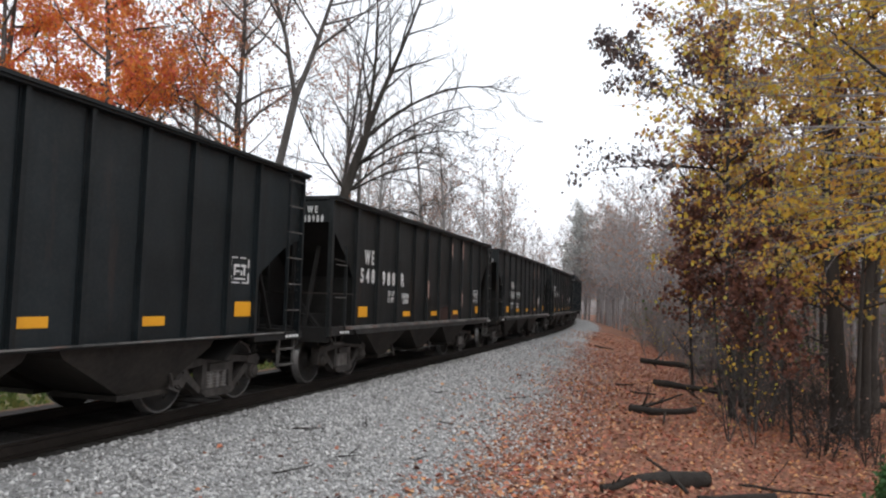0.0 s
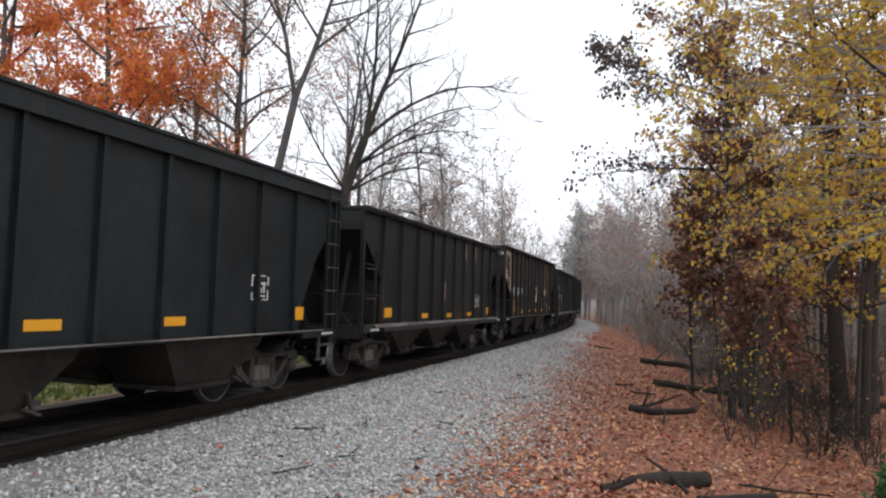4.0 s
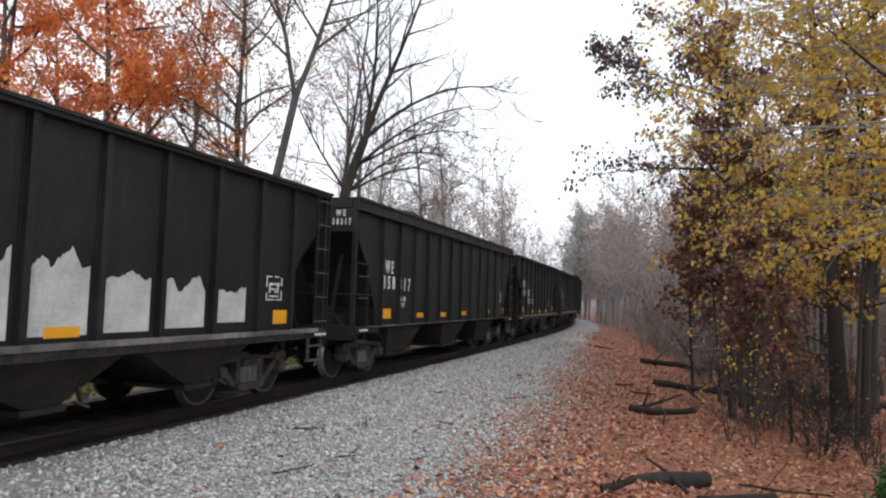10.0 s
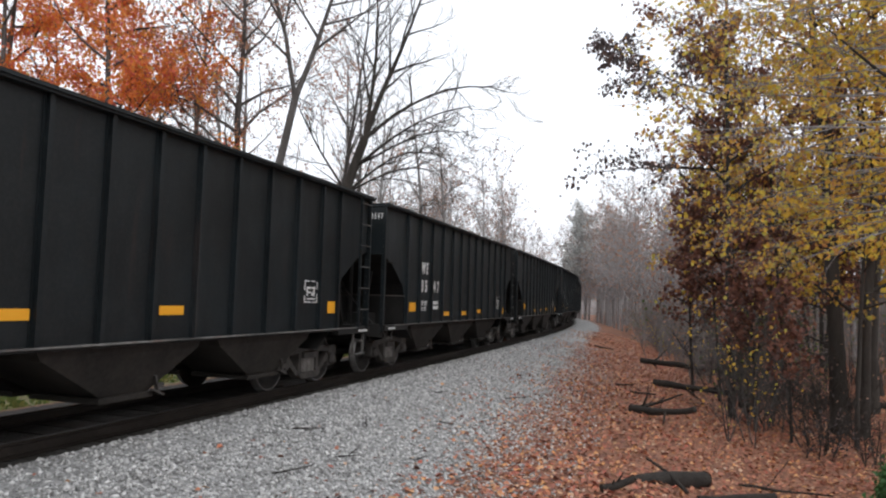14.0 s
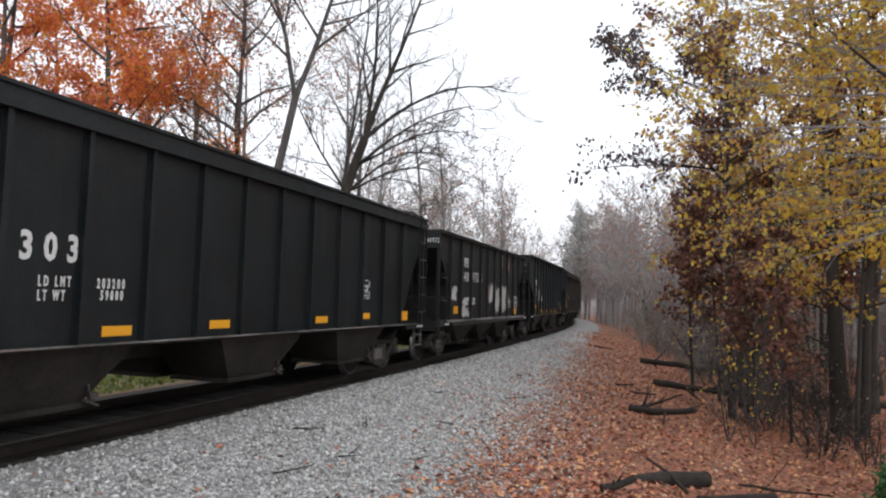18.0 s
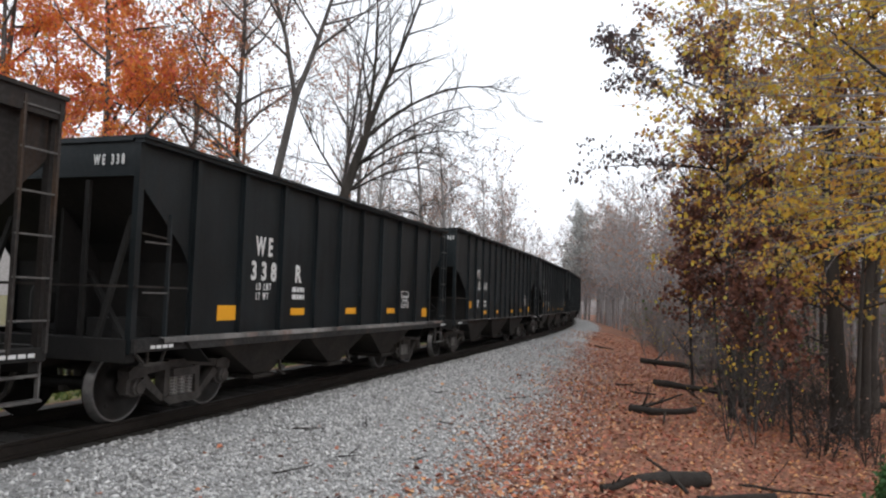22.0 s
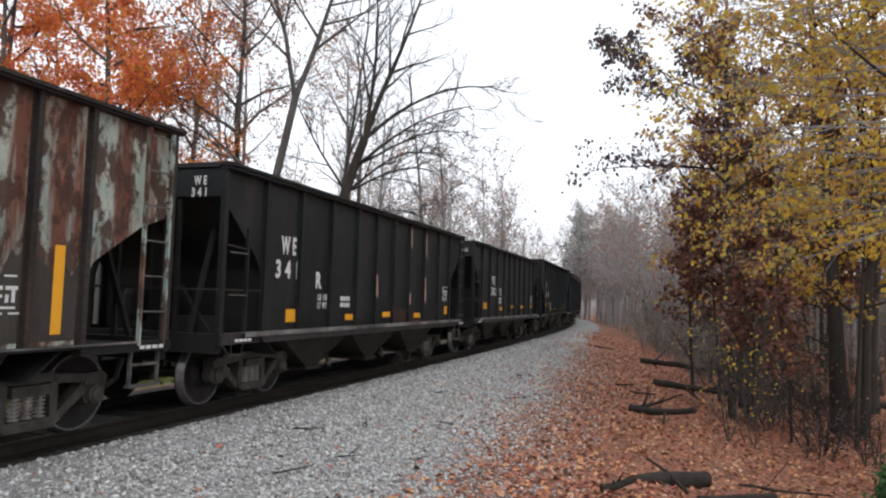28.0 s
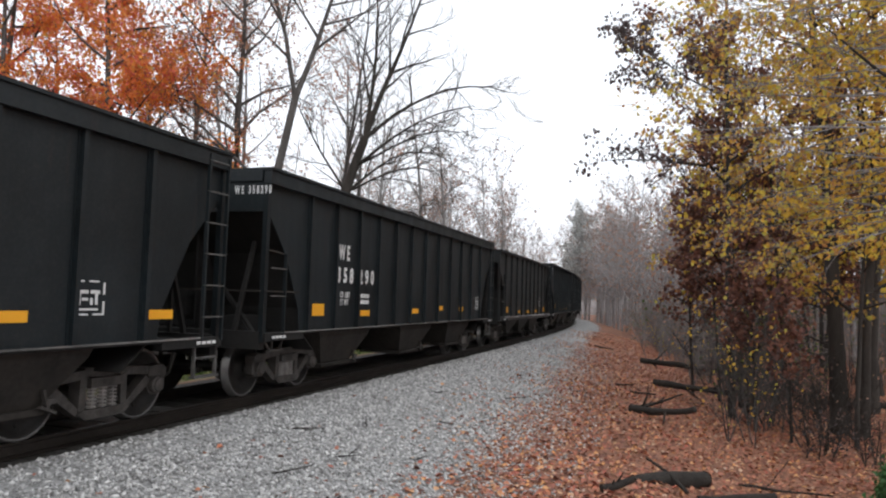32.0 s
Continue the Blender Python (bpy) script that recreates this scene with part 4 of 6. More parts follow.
car_marks("1746", we=(-4.94, 2.56), left=(-4.89, 2.03), right=(-4.07, 2.05), ld=(-3.93, 1.45), wt=(-3.05, 1.44), big=(-4.74, 1.44), small=((-2.79, 1.23), (-0.98, 1.23), (1.54, 1.24), (3.26, 1.24)), last=(5.07, 1.43), box=(3.92, 1.49))
car_marks("1762", we=(-4.01, 2.43), left=(-3.92, 1.86), right=(-3.06, 1.88), ld=(-3.92, 1.39), wt=(-3.04, 1.39), big=(-4.70, 1.43), small=((-2.76, 1.22), (-0.12, 1.24), (0.76, 1.27), (2.40, 1.25)), last=(5.13, 1.41), box=(3.91, 1.66))
car_marks("341R", we=(-4.21, 2.34), left=(-4.35, 1.95), r=(-3.00, 1.81), ld=(-2.91, 1.45), wt=(-2.01, 1.45), big=(-3.77, 1.23), small=((-1.55, 1.22), (0.28, 1.25), (2.22, 1.21)), last=(4.60, 1.27), box=(4.18, 1.63))
car_marks("385R", we=(-3.18, 2.23), left=(-3.24, 1.85), r=(-1.92, 1.85), wt=(-2.07, 1.56), big=(-4.14, 1.39), small=((-1.75, 1.33), (0.25, 1.39), (2.23, 1.39), (4.44, 1.40)), box=(4.11, 1.59))
car_marks("1340", we=(-4.91, 2.39), left=(-4.83, 1.92), right=(-3.98, 1.93), ld=(-3.98, 1.42), wt=(-2.99, 1.41), big=(-4.68, 1.42), small=((-2.76, 1.26), (-0.98, 1.26), (1.55, 1.27), (3.28, 1.28)), last=(5.17, 1.33), box=(3.98, 1.55))
car_marks("358293", we=(-5.36, 2.42), left=(-5.42, 2.04), right=(-4.43, 2.04), ld=(-5.28, 1.69), wt=(-4.36, 1.68), big=(-5.22, 1.22), small=((-3.11, 1.53), (-1.09, 1.22), (1.94, 1.35), (3.80, 1.33), (5.94, 1.33)), box=(4.56, 1.39))
car_marks("358290", we=(-4.51, 2.37), left=(-4.55, 1.94), right=(-3.56, 1.94), ld=(-4.39, 1.51), wt=(-3.47, 1.51), big=(-5.26, 1.32), small=((-3.23, 1.29), (-0.26, 1.31), (1.67, 1.37), (3.64, 1.35)), box=(5.23, 1.38))
WEIGHTS = {"548988 R": ("166700", "53300"), "548875 R": ("167300", "52700"), "1378": ("204600", "58400"), "358303": ("203200", "59000"), "358343": ("203200", "60600")}


def ragged_band(w, h, seed, mat, steps=14):
    """Scraped paint filling a panel from below, with a ragged upper edge."""
    rnd = random.Random(seed)
    base = [min(1.12, max(0.45, rnd.gauss(0.88, 0.11))) for k in range(steps + 1)]
    fine = 5 * steps
    up = [(w * k / fine, h * (float(np.interp(k / 5, range(steps + 1), base)) + rnd.gauss(0, 0.022))) for k in range(fine + 1)]
    return Shape().prism([(0, 0), (w, 0)] + up[::-1], 0.0, -0.003).mesh("paint_patch", mat)


def ring_of(r, n=36):
    return [(r * math.cos(2 * math.pi * k / n), r * math.sin(2 * math.pi * k / n)) for k in range(n)]


def dress_car(car, ribs, entry, seed):
    """Number, plates, stencils and patches on the side."""
    left, right, kind, mat, state = entry
    t = TYPES[kind]
    rnd = random.Random(seed)
    h = t["L"] / 2
    bay = ribs[1] - ribs[0]
    number = left + right
    at = MARKS.get(number or ("first" if seed == 100 else ""), None) or MARKS[{"a": "548937 R", "b": "3547", "c": "358303"}[kind]]
    digits = right.split(" ")[0]
    if left and state != "blank":
        cap = 0.275
        mark(car, "lettering", letters("WE", cap, 0.47), *at["we"])
        mark(car, "lettering", letters(left, cap, 0.44 if len(left) == 2 else 0.70), *at["left"])
        if "right" in at:
            mark(car, "lettering", letters(digits, cap, 0.46 if len(digits) == 2 else 0.72), *at["right"])
        if "r" in at:
            mark(car, "lettering", letters("R", cap, 0.20), *at["r"])
        if "ld" in at and state not in ("white", "cream"):
            x, z = at["ld"]
            mark(car, "lettering", letters("LD LMT", 0.105, 0.41), x, z + 0.145)
            mark(car, "lettering", letters("LT WT", 0.105, 0.34), x, z)
        if "wt" in at:
            x, z = at["wt"]
            if number in WEIGHTS:
                mark(car, "lettering", letters(WEIGHTS[number][0], 0.105, 0.42), x, z + 0.13)
                mark(car, "lettering", letters(WEIGHTS[number][1], 0.105, 0.34), x + 0.06, z)
            else:
                tagged(mark(car, "small_writing", bars(2, 0.40, 0.24), x, z), kind="stuff")
        code = left + (digits if digits != "R" else "")
        two = code not in ("1084", "3547", "1746", "3539", "358343", "358290", "338", "385", "548972")
        zt = t["top"] - (0.36 if kind == "c" else 0.30)
        side = 0.08 if kind == "a" else 0.0
        if two:
            part("lettering", letters("WE", 0.12, 0.21), car, "", pose(-h - 0.03, side - 1.10, zt, 0, 0, -90))
            part("lettering", letters(code, 0.12, 0.082 * len(code)), car, "", pose(-h - 0.03, side - 1.19 + 0.041 * len(code), zt - 0.17, 0, 0, -90))
        else:
            part("lettering", letters("WE " + code, 0.12, 0.26 + 0.066 * len(code)), car, "", pose(-h - 0.03, side - 0.95, zt - 0.03, 0, 0, -90))
    # reflecting plates
    def amber(w, hh, x, z, m=None, skew=0.0):
        mark(car, "reflector_plate", plate(w, hh, m, skew), x, z)
    if state == "cream":
        amber(0.12, 0.50, *at["big"])
    elif state == "brown":
        amber(0.25, 0.46, -5.86, 1.30, None, -0.24)
    elif number == "548875 R":
        amber(0.88, 0.11, *at["big"])
    elif state == "mint":
        for x, hh in ((-4.30, 0.46), (-2.07, 0.46), (-0.30, 0.45), (1.38, 0.45), (3.05, 0.43), (4.85, 0.92)):
            amber(0.13, hh, x, 1.20)
    elif "big" in at:
        amber(0.44, 0.21, *at["big"])
    if state != "mint":
        for k, (x, z) in enumerate(at["small"]):
            pale = state == "faded" and k in (0, 2, 3)
            amber(0.46, 0.115, x, z, GREY_PATCH if pale else None)
        if "last" in at:
            amber(0.46, 0.215, *at["last"])
    tagged(mark(car, "stencil_box", stencil_box(0.46, 0.38), *at.get("box", (3.95, 1.55))), kind="stuff")
    out = -SIDE_Y - 0.105 - (0.07 if t["ledge"] else 0)
    for x in (-h + 0.18, h - 0.55):
        tagged(part("small_writing", bars(1, 0.40, 0.06), car, "", pose(x, out - 0.0, SILL_Z - 0.10)), kind="stuff")
    # wear: bare metal on ribs, scraped paint, old emblems
    on_rib = -SIDE_Y - 0.067
    def bare(k, z, hh, m=None):
        part("bare_patch", patch_mesh(0.10, hh, seed * 9 + k + int(z * 10), m or PRIMER), car, "bare reddish metal", pose(ribs[k], on_rib, z))
    if state in ("primer", "patches"):
        for k in (6, 7):
            bare(k, rnd.uniform(2.95, 3.1), rnd.uniform(0.40, 0.65))
            if rnd.random() < 0.7:
                bare(k, rnd.uniform(1.6, 2.0), rnd.uniform(0.3, 0.9))
        if rnd.random() < 0.6:
            bare(4, 1.9, 0.5)
    if state == "primer":
        part("rust_stain", ragged_band(0.82, 0.38, seed, STAIN), car, "dull rusty stain", pose(ribs[5] + 0.08, -SIDE_Y - 0.002, SILL_Z + 0.02))
        part("rust_stain", ragged_band(0.82, 0.30, seed + 1, STAIN), car, "dull rusty stain", pose(ribs[6] + 0.08, -SIDE_Y - 0.002, SILL_Z + 0.02))
    if left + right == "1762":
        for k, (x, z, w, hh, sk) in enumerate(((0.0, 1.2, 0.07, 0.42, 0.05), (0.12, 1.25, 0.06, 0.38, -0.06), (0.26, 1.2, 0.08, 0.34, 0.04), (0.40, 1.22, 0.06, 0.44, 0.1), (0.2, 1.55, 0.34, 0.06, 0.04), (0.24, 1.2, 0.4, 0.05, 0.0), (0.52, 1.18, 0.06, 0.24, 0.08))):
            part("graffiti_stroke", plate(w, hh, GRAFFITI, sk), car, "pale blue spray paint", pose(ribs[3] + 0.17 + x * 1.3, -SIDE_Y - 0.004 - 0.004 * (k % 2), z))
    if state == "white":
        part("paint_patch", patch_mesh(0.82, 0.52, seed, GREY_PATCH), car, "scraped pale paint", pose(-4.10, -SIDE_Y - 0.002, 1.68))
        for k, (w, low, high) in enumerate(((0.85, 1.27, 0.50), (0.87, 1.20, 1.02), (0.72, 1.16, 1.04), (0.76, 1.18, 0.92), (0.74, 1.19, 0.74), (0.80, 1.21, 0.68), (0.70, 1.26, 0.56))):
            part("paint_patch", ragged_band(w, high, seed * 5 + k, GREY_PATCH, 6), car, "scraped pale paint", pose(ribs[k + 1] + 0.09, -SIDE_Y - 0.002, low))
    if state == "patches":
        for k, (x, w, z, hh) in enumerate(((-4.25, 0.62, 1.85, 0.42), (-3.07, 0.84, 1.32, 0.34), (-3.08, 0.60, 1.62, 0.22), (0.20, 0.50, 1.90, 0.66), (1.05, 0.74, 1.70, 1.08), (2.15, 0.80, 1.77, 1.0))):
            part("paint_patch", patch_mesh(w, hh, seed + k * 3, GREY_PATCH), car, "scraped pale paint", pose(x, -SIDE_Y - 0.002, z))
        for k, (x, z, w, hh) in enumerate(((4.05, 1.35, 0.08, 0.46), (4.10, 1.78, 0.40, 0.08), (4.42, 1.32, 0.10, 0.48), (4.14, 1.58, 0.34, 0.07))):
            part("graffiti_stroke", plate(w, hh, GREY_PATCH, 0.08), car, "pale sprayed strokes", pose(x + 0.1, -SIDE_Y - 0.002 - 0.001 * k, z))
    if state == "scuffed":
        for k, (p, w, z, hh) in enumerate(((3, 0.55, 1.55, 0.45), (4, 0.62, 1.50, 0.50), (6, 0.46, 1.62, 0.80), (7, 0.60, 1.50, 0.62), (5, 0.30, 1.42, 0.35), (9, 0.34, 1.48, 0.4))):
            part("paint_patch", patch_mesh(w, hh, seed + k * 3, FADED_BLUE), car, "scuffed pale paint", pose(ribs[p] + 0.5, -SIDE_Y - 0.002, z))
    if state == "faded":
        for k in range(5, 12):
            part("paint_patch", ragged_band(0.62, 1.26 - 0.035 * k, seed + k, FADED_BLUE, 7), car, "faded bluish paint", pose(ribs[k] + 0.07, -SIDE_Y - 0.002, SILL_Z + 0.12))
    if state == "brown":
        part("paint_patch", plate(0.68, 0.36, OLD_GREY), car, "faded grey paint patch", pose(-5.01, -SIDE_Y - 0.001, 2.18))
        part("paint_patch", plate(0.56, 0.36, OLD_GREY), car, "faded grey paint patch", pose(-4.06, -SIDE_Y - 0.001, 2.24))
        for k, m in ((4, RUST_PANEL), (5, RUST_PANEL), (8, STAIN), (2, STAIN)):
            part("rusty_panel", plate(ribs[k + 1] - ribs[k] - 0.09, 2.22, m), car, "rust-coloured side panel", pose((ribs[k] + ribs[k + 1]) / 2, -SIDE_Y - 0.001, SILL_Z + 0.06))
    if state == "cream":
        e = t["edge"]
        tri = [(-h + 0.10, 3.56), (-h + 0.10, t["cut"] + 0.06), *[(x + 0.02, z + 0.06) for x, z in t["line"][:2]], (ribs[0] - 0.20, 1.93), (ribs[0] - 0.20, 3.56)]
        part("cream_panel", Shape().prism(tri, -SIDE_Y, -SIDE_Y - 0.004).mesh("cream_panel", CREAM_RUSTED), car, "cream-painted end panel")
        part("rust_stain", patch_mesh(0.80, 0.85, 33, STAIN), car, "dark rust blotch", pose(-5.80, -SIDE_Y - 0.005, 3.0))
        part("rust_stain", patch_mesh(0.30, 0.80, 37, STAIN), car, "dark rust run", pose(-5.72, -SIDE_Y - 0.007, 2.50))
        disc = Shape().prism([(1.0 * x, 0.86 * z) for x, z in ring_of(1.0)], 0.0, -0.003).mesh("emblem", ORANGE_LOGO)
        part("emblem", disc, car, "faded round orange emblem", pose(3.70, -SIDE_Y - 0.002, 2.70))
        for dx, dz, w, hh, m in ((-0.60, 0.0, 0.13, 0.52, MAROON_BAR), (-0.46, -0.20, 0.2, 0.07, MAROON_BAR), (-0.25, 0.0, 0.12, 0.56, MAROON_BAR), (-0.14, 0.16, 0.16, 0.07, MAROON_BAR), (0.22, 0.0, 0.11, 0.52, MAROON_BAR),
                                 (0.33, 0.16, 0.16, 0.07, MAROON_BAR), (0.40, -0.08, 0.1, 0.26, MAROON_BAR), (0.62, 0.0, 0.12, 0.48, MAROON_BAR), (0.0, -0.40, 1.40, 0.045, MAROON_BAR), (0.0, 0.42, 1.40, 0.045, MAROON_BAR), (-0.22, -0.56, 0.52, 0.26, CREAM)):
            part("emblem_bar", plate(w, hh, m, 0.04 if hh > 0.3 else 0.0), car, "", pose(3.70 + dx * 1.12, -SIDE_Y - 0.006, 2.70 + dz - hh * 0.5))
        part("notice", plate(0.62, 0.68, CREAM), car, "stained cream notice panel", pose(0.60, -SIDE_Y - 0.003, 1.66))
        tagged(part("small_writing", dark_bars(4, 0.44, 0.28), car, "", pose(0.40, -SIDE_Y - 0.008, 1.98)), kind="stuff")
        for row, (x0, x1) in enumerate(((0.2, 4.3), (0.1, 4.5), (0.1, 3.9))):
            x = x0
            while x < x1:
                if abs((x + 0.1) % bay - 0.0) > 0.18:
                    part("faded_letter", faded_letter(int(x * 7) % 3), car, "faded orange letter shape", pose(ribs[0] + 0.15 + x, -SIDE_Y - 0.003, 3.27 - row * 0.43))
                x += 0.36
    if state == "mint":
        for k in range(5):
            part("grey_panel", ragged_band(ribs[k + 1] - ribs[k] - 0.10, 2.4, seed + k, PRIMED_GREY, 4), car, "dull grey-brown primer panel", pose(ribs[k] + 0.05, -SIDE_Y - 0.002, SILL_Z + 0.05))
        for k in (10, 11):
            part("grey_panel", ragged_band(ribs[k + 1] - ribs[k] - 0.12, 0.85, seed + k, PRIMED_GREY, 6), car, "dull grey lower panel", pose(ribs[k] + 0.06, -SIDE_Y - 0.002, SILL_Z + 0.05))


def faded_letter(k):
    """A plain letter-like shape of an old worn-off name."""
    key = ("faded", k)
    if key not in PLATES:
        s = Shape()
        s.box(-0.10, -0.05, -0.003, 0, 0, 0.30)
        s.box(-0.05, 0.10, -0.003, 0, 0.24 if k != 1 else 0.13, 0.30 if k != 1 else 0.18)
        if k:
            s.box(0.05, 0.10, -0.003, 0, 0, 0.24)
        else:
            s.box(-0.05, 0.08, -0.003, 0, 0.0, 0.05)
        PLATES[key] = s.mesh("faded_letter", FADED_NAME)
    return PLATES[key]


def dark_bars(rows, w, h):
    me = bars(rows, w, h).copy()
    me.materials[0] = MAROON_BAR
    return me


def build_train():
    built = {k: build_car(k) for k in "abc"}
    cars, used, mid = [], set(), MIDDLE_0
    for k, entry in enumerate(TRAIN):
        left, right, kind, mat, state = entry
        base, ribs = built[kind]
        car = base if kind not in used else copy_thing(base, Matrix.Identity(4))
        if kind not in used:
            used.add(kind)
            built[kind] = (car, ribs)
        cars.append((car, ribs, entry, mid, k))
        if k + 1 < len(TRAIN):
            mid += (PITCH_OF[kind] + PITCH_OF[TRAIN[k + 1][2]]) / 2
    for car, ribs, entry, mid, k in cars:
        for ob in car.children:
            if ob.name.split(".")[0] in PAINTED:
                ob.material_slots[0].link = "OBJECT"
                rusty = entry[4] == "mint" and ob.name.split(".")[0] in ("rib", "top_chord", "end_chord", "corner_post")
                ob.material_slots[0].material = PAINT_BROWN if rusty else entry[3]
        dress_car(car, ribs, entry, 100 + k)
        word = {"cream": "dark maroon hopper car with cream end panel and faded round emblem", "white": "black hopper car with scraped white paint along its side",
                "patches": "black hopper car with white and bare patches on its side", "brown": "brown weathered hopper car with rusty panels",
                "mint": "pale mint hopper car streaked with heavy rust", "primer": "worn black hopper car with bare reddish patches on its ribs",
                "faded": "black hopper car with faded bluish lower panels"}.get(entry[4])
        word = word or {"a": "worn black open hopper car with a dirty side sill", "b": "black ribbed open hopper car rolling on the track", "c": "long black hopper car with a deep top chord"}[entry[2]]
        tagged(car, word, "hopper car", "cars of the train")
    return cars


CARS = build_train()


# ---------- trees ----------
class Branches:
    """Grows limbs as tapered tubes; remembers where leaves can sit."""

    def __init__(self, seed):
        self.r = np.random.RandomState(seed)
        self.thick, self.thin, self.tips = [], [], []

    def limb(self, p, d, length, r0, r1, segs, wander, lift=0.0, droop=0.0):
        """One bent branch; returns its points, radii and directions."""
        pts, dirs = [np.array(p, float)], []
        d = np.array(d, float) / np.linalg.norm(d)
        for k in range(segs):
            d = d + self.r.normal(0, wander, 3) + np.array([0, 0, lift - droop * k / segs])
            d = d / np.linalg.norm(d)
            dirs.append(d)
            pts.append(pts[-1] + d * length / segs)
        rad = r0 + (r1 - r0) * np.linspace(0, 1, segs + 1) ** 0.8
        return np.array(pts), rad, dirs

    def keep(self, pts, rad, level):
        (self.thick if rad[0] > 0.035 else self.thin).append((pts, rad))

    def side(self, d, angle):
        """A direction at that angle from d, turned at random round it."""
        u = np.cross(d, self.r.normal(0, 1, 3))
        u = u / (np.linalg.norm(u) + 1e-9)
        return d * math.cos(angle) + u * math.sin(angle)

    def fork(self, pts, rad, dirs, level, spec):
        """Children along a limb, and theirs in turn."""
        levels = spec["levels"]
        n = spec["kids"][min(level, len(spec["kids"]) - 1)]
        start = spec.get("bare", 0.35) if level == 0 else 0.18
        length = np.linalg.norm(np.diff(pts, axis=0), axis=1).sum()
        for k in range(n):
            f = start + (1 - start) * (k + self.r.uniform(0.1, 0.9)) / n
            i = min(int(f * (len(pts) - 1)), len(pts) - 2)
            w = f * (len(pts) - 1) - i
            p = pts[i] * (1 - w) + pts[i + 1] * w
            rr = rad[i] * (1 - w) + rad[i + 1] * w
            a = radians(self.r.uniform(*spec.get("angle", (30, 62))))
            d = self.side(dirs[i], a)
            if level == 0 and d[2] < spec.get("least", -0.1):
                d[2] = abs(d[2])
            ll = length * self.r.uniform(*spec.get("ratio", (0.32, 0.58))) * (1.15 - 0.55 * f if level == 0 else 1.0)
            r0 = max(min(rr * 0.72, 0.018 * ll + 0.004), spec.get("fine", 0.004))
            self.branch(p, d, ll, r0, level + 1, spec)

    def branch(self, p, d, length, r0, level, spec):
        last = level >= spec["levels"]
        segs = spec.get("segs", (4, 2))[1 if last else 0]
        pts, rad, dirs = self.limb(p, d, length, r0, spec.get("fine", 0.004) * 0.8, segs, spec.get("wander", 0.16), spec.get("lift", 0.06), spec.get("droop", 0.0))
        self.keep(pts, rad, level)
        if level >= spec["levels"] - 1:
            self.tips.append(pts)
        if not last:
            self.fork(pts, rad, dirs, level, spec)


def tubes(name, limbs, mat, sides):
    """All limbs of one thickness class as one mesh of tapered tubes."""
    groups, V, Q, base = {}, [], [], 0
    for pts, rad in limbs:
        groups.setdefault(len(pts), []).append((pts, rad))
    a = np.arange(sides) * 2 * math.pi / sides
    for n, items in groups.items():
        P = np.array([p for p, _ in items])
        R = np.array([r for _, r in items])
        T = np.gradient(P, axis=1)
        T /= np.linalg.norm(T, axis=2, keepdims=True) + 1e-9
        ref = np.where(np.abs(T[:, :1, 2:3]) > 0.85, np.array([1.0, 0.1, 0]), np.array([0, 0.1, 1.0]))
        U = np.cross(T, np.broadcast_to(ref, T.shape))
        U /= np.linalg.norm(U, axis=2, keepdims=True) + 1e-9
        W = np.cross(T, U)
        ring = P[:, :, None] + R[:, :, None, None] * (np.cos(a)[:, None] * U[:, :, None] + np.sin(a)[:, None] * W[:, :, None])
        m = len(items)
        idx = base + np.arange(m * n * sides).reshape(m, n, sides)
        nxt = np.roll(idx, -1, axis=2)
        Q.append(np.stack([idx[:, :-1], nxt[:, :-1], nxt[:, 1:], idx[:, 1:]], -1).reshape(-1, 4))
        V.append(ring.reshape(-1, 3))
        base += m * n * sides
    if not V:
        return None
    Q = np.concatenate(Q)
    return raw_mesh(name, np.concatenate(V), Q, np.full(len(Q), 4), mat, True)


def leaf_cloud(name, places, size, mat, seed, hang=0.3, fold=0.25):
    """Leaves, each two quads folded along the midrib, facing every way."""
    r = np.random.RandomState(seed)
    n = len(places)
    d = r.normal(0, 1, (n, 3))
    d[:, 2] -= hang * 2
    d /= np.linalg.norm(d, axis=1, keepdims=True)
    u = np.cross(d, r.normal(0, 1, (n, 3)))
    u /= np.linalg.norm(u, axis=1, keepdims=True) + 1e-9
    w = np.cross(d, u)
    s = (size * r.uniform(0.6, 1.3, n))[:, None]
    c = np.asarray(places)
    v = np.stack([c, c + d * s * 0.35 + u * s * 0.42 + w * s * fold, c + d * s * 0.8 + u * s * 0.22 + w * s * fold * 0.6, c + d * s * 1.05,
                  c + d * s * 0.8 - u * s * 0.22 + w * s * fold * 0.6, c + d * s * 0.35 - u * s * 0.42 + w * s * fold], 1).reshape(-1, 3)
    b = np.arange(n)[:, None] * 6
    q = np.stack([b + np.array([0, 1, 2, 3]), b + np.array([0, 3, 4, 5])], 1).reshape(-1, 4)
    return raw_mesh(name, v, q, np.full(len(q), 4), mat)


def sprinkle(tips, n, seed, spread=0.12, keep=None):
    """n places round the twigs."""
    r = np.random.RandomState(seed)
    if keep is not None:
        tips = [t for t in tips if keep(t[-1])]
    if not tips:
        return np.zeros((0, 3))
    i = r.randint(0, len(tips), n)
    f = r.uniform(0.1, 1.0, n)
    out = np.empty((n, 3))
    for k in range(n):
        t = tips[i[k]]
        g = f[k] * (len(t) - 1)
        j = min(int(g), len(t) - 2)
        out[k] = t[j] + (t[j + 1] - t[j]) * (g - j)
    return out + r.normal(0, spread, (n, 3))


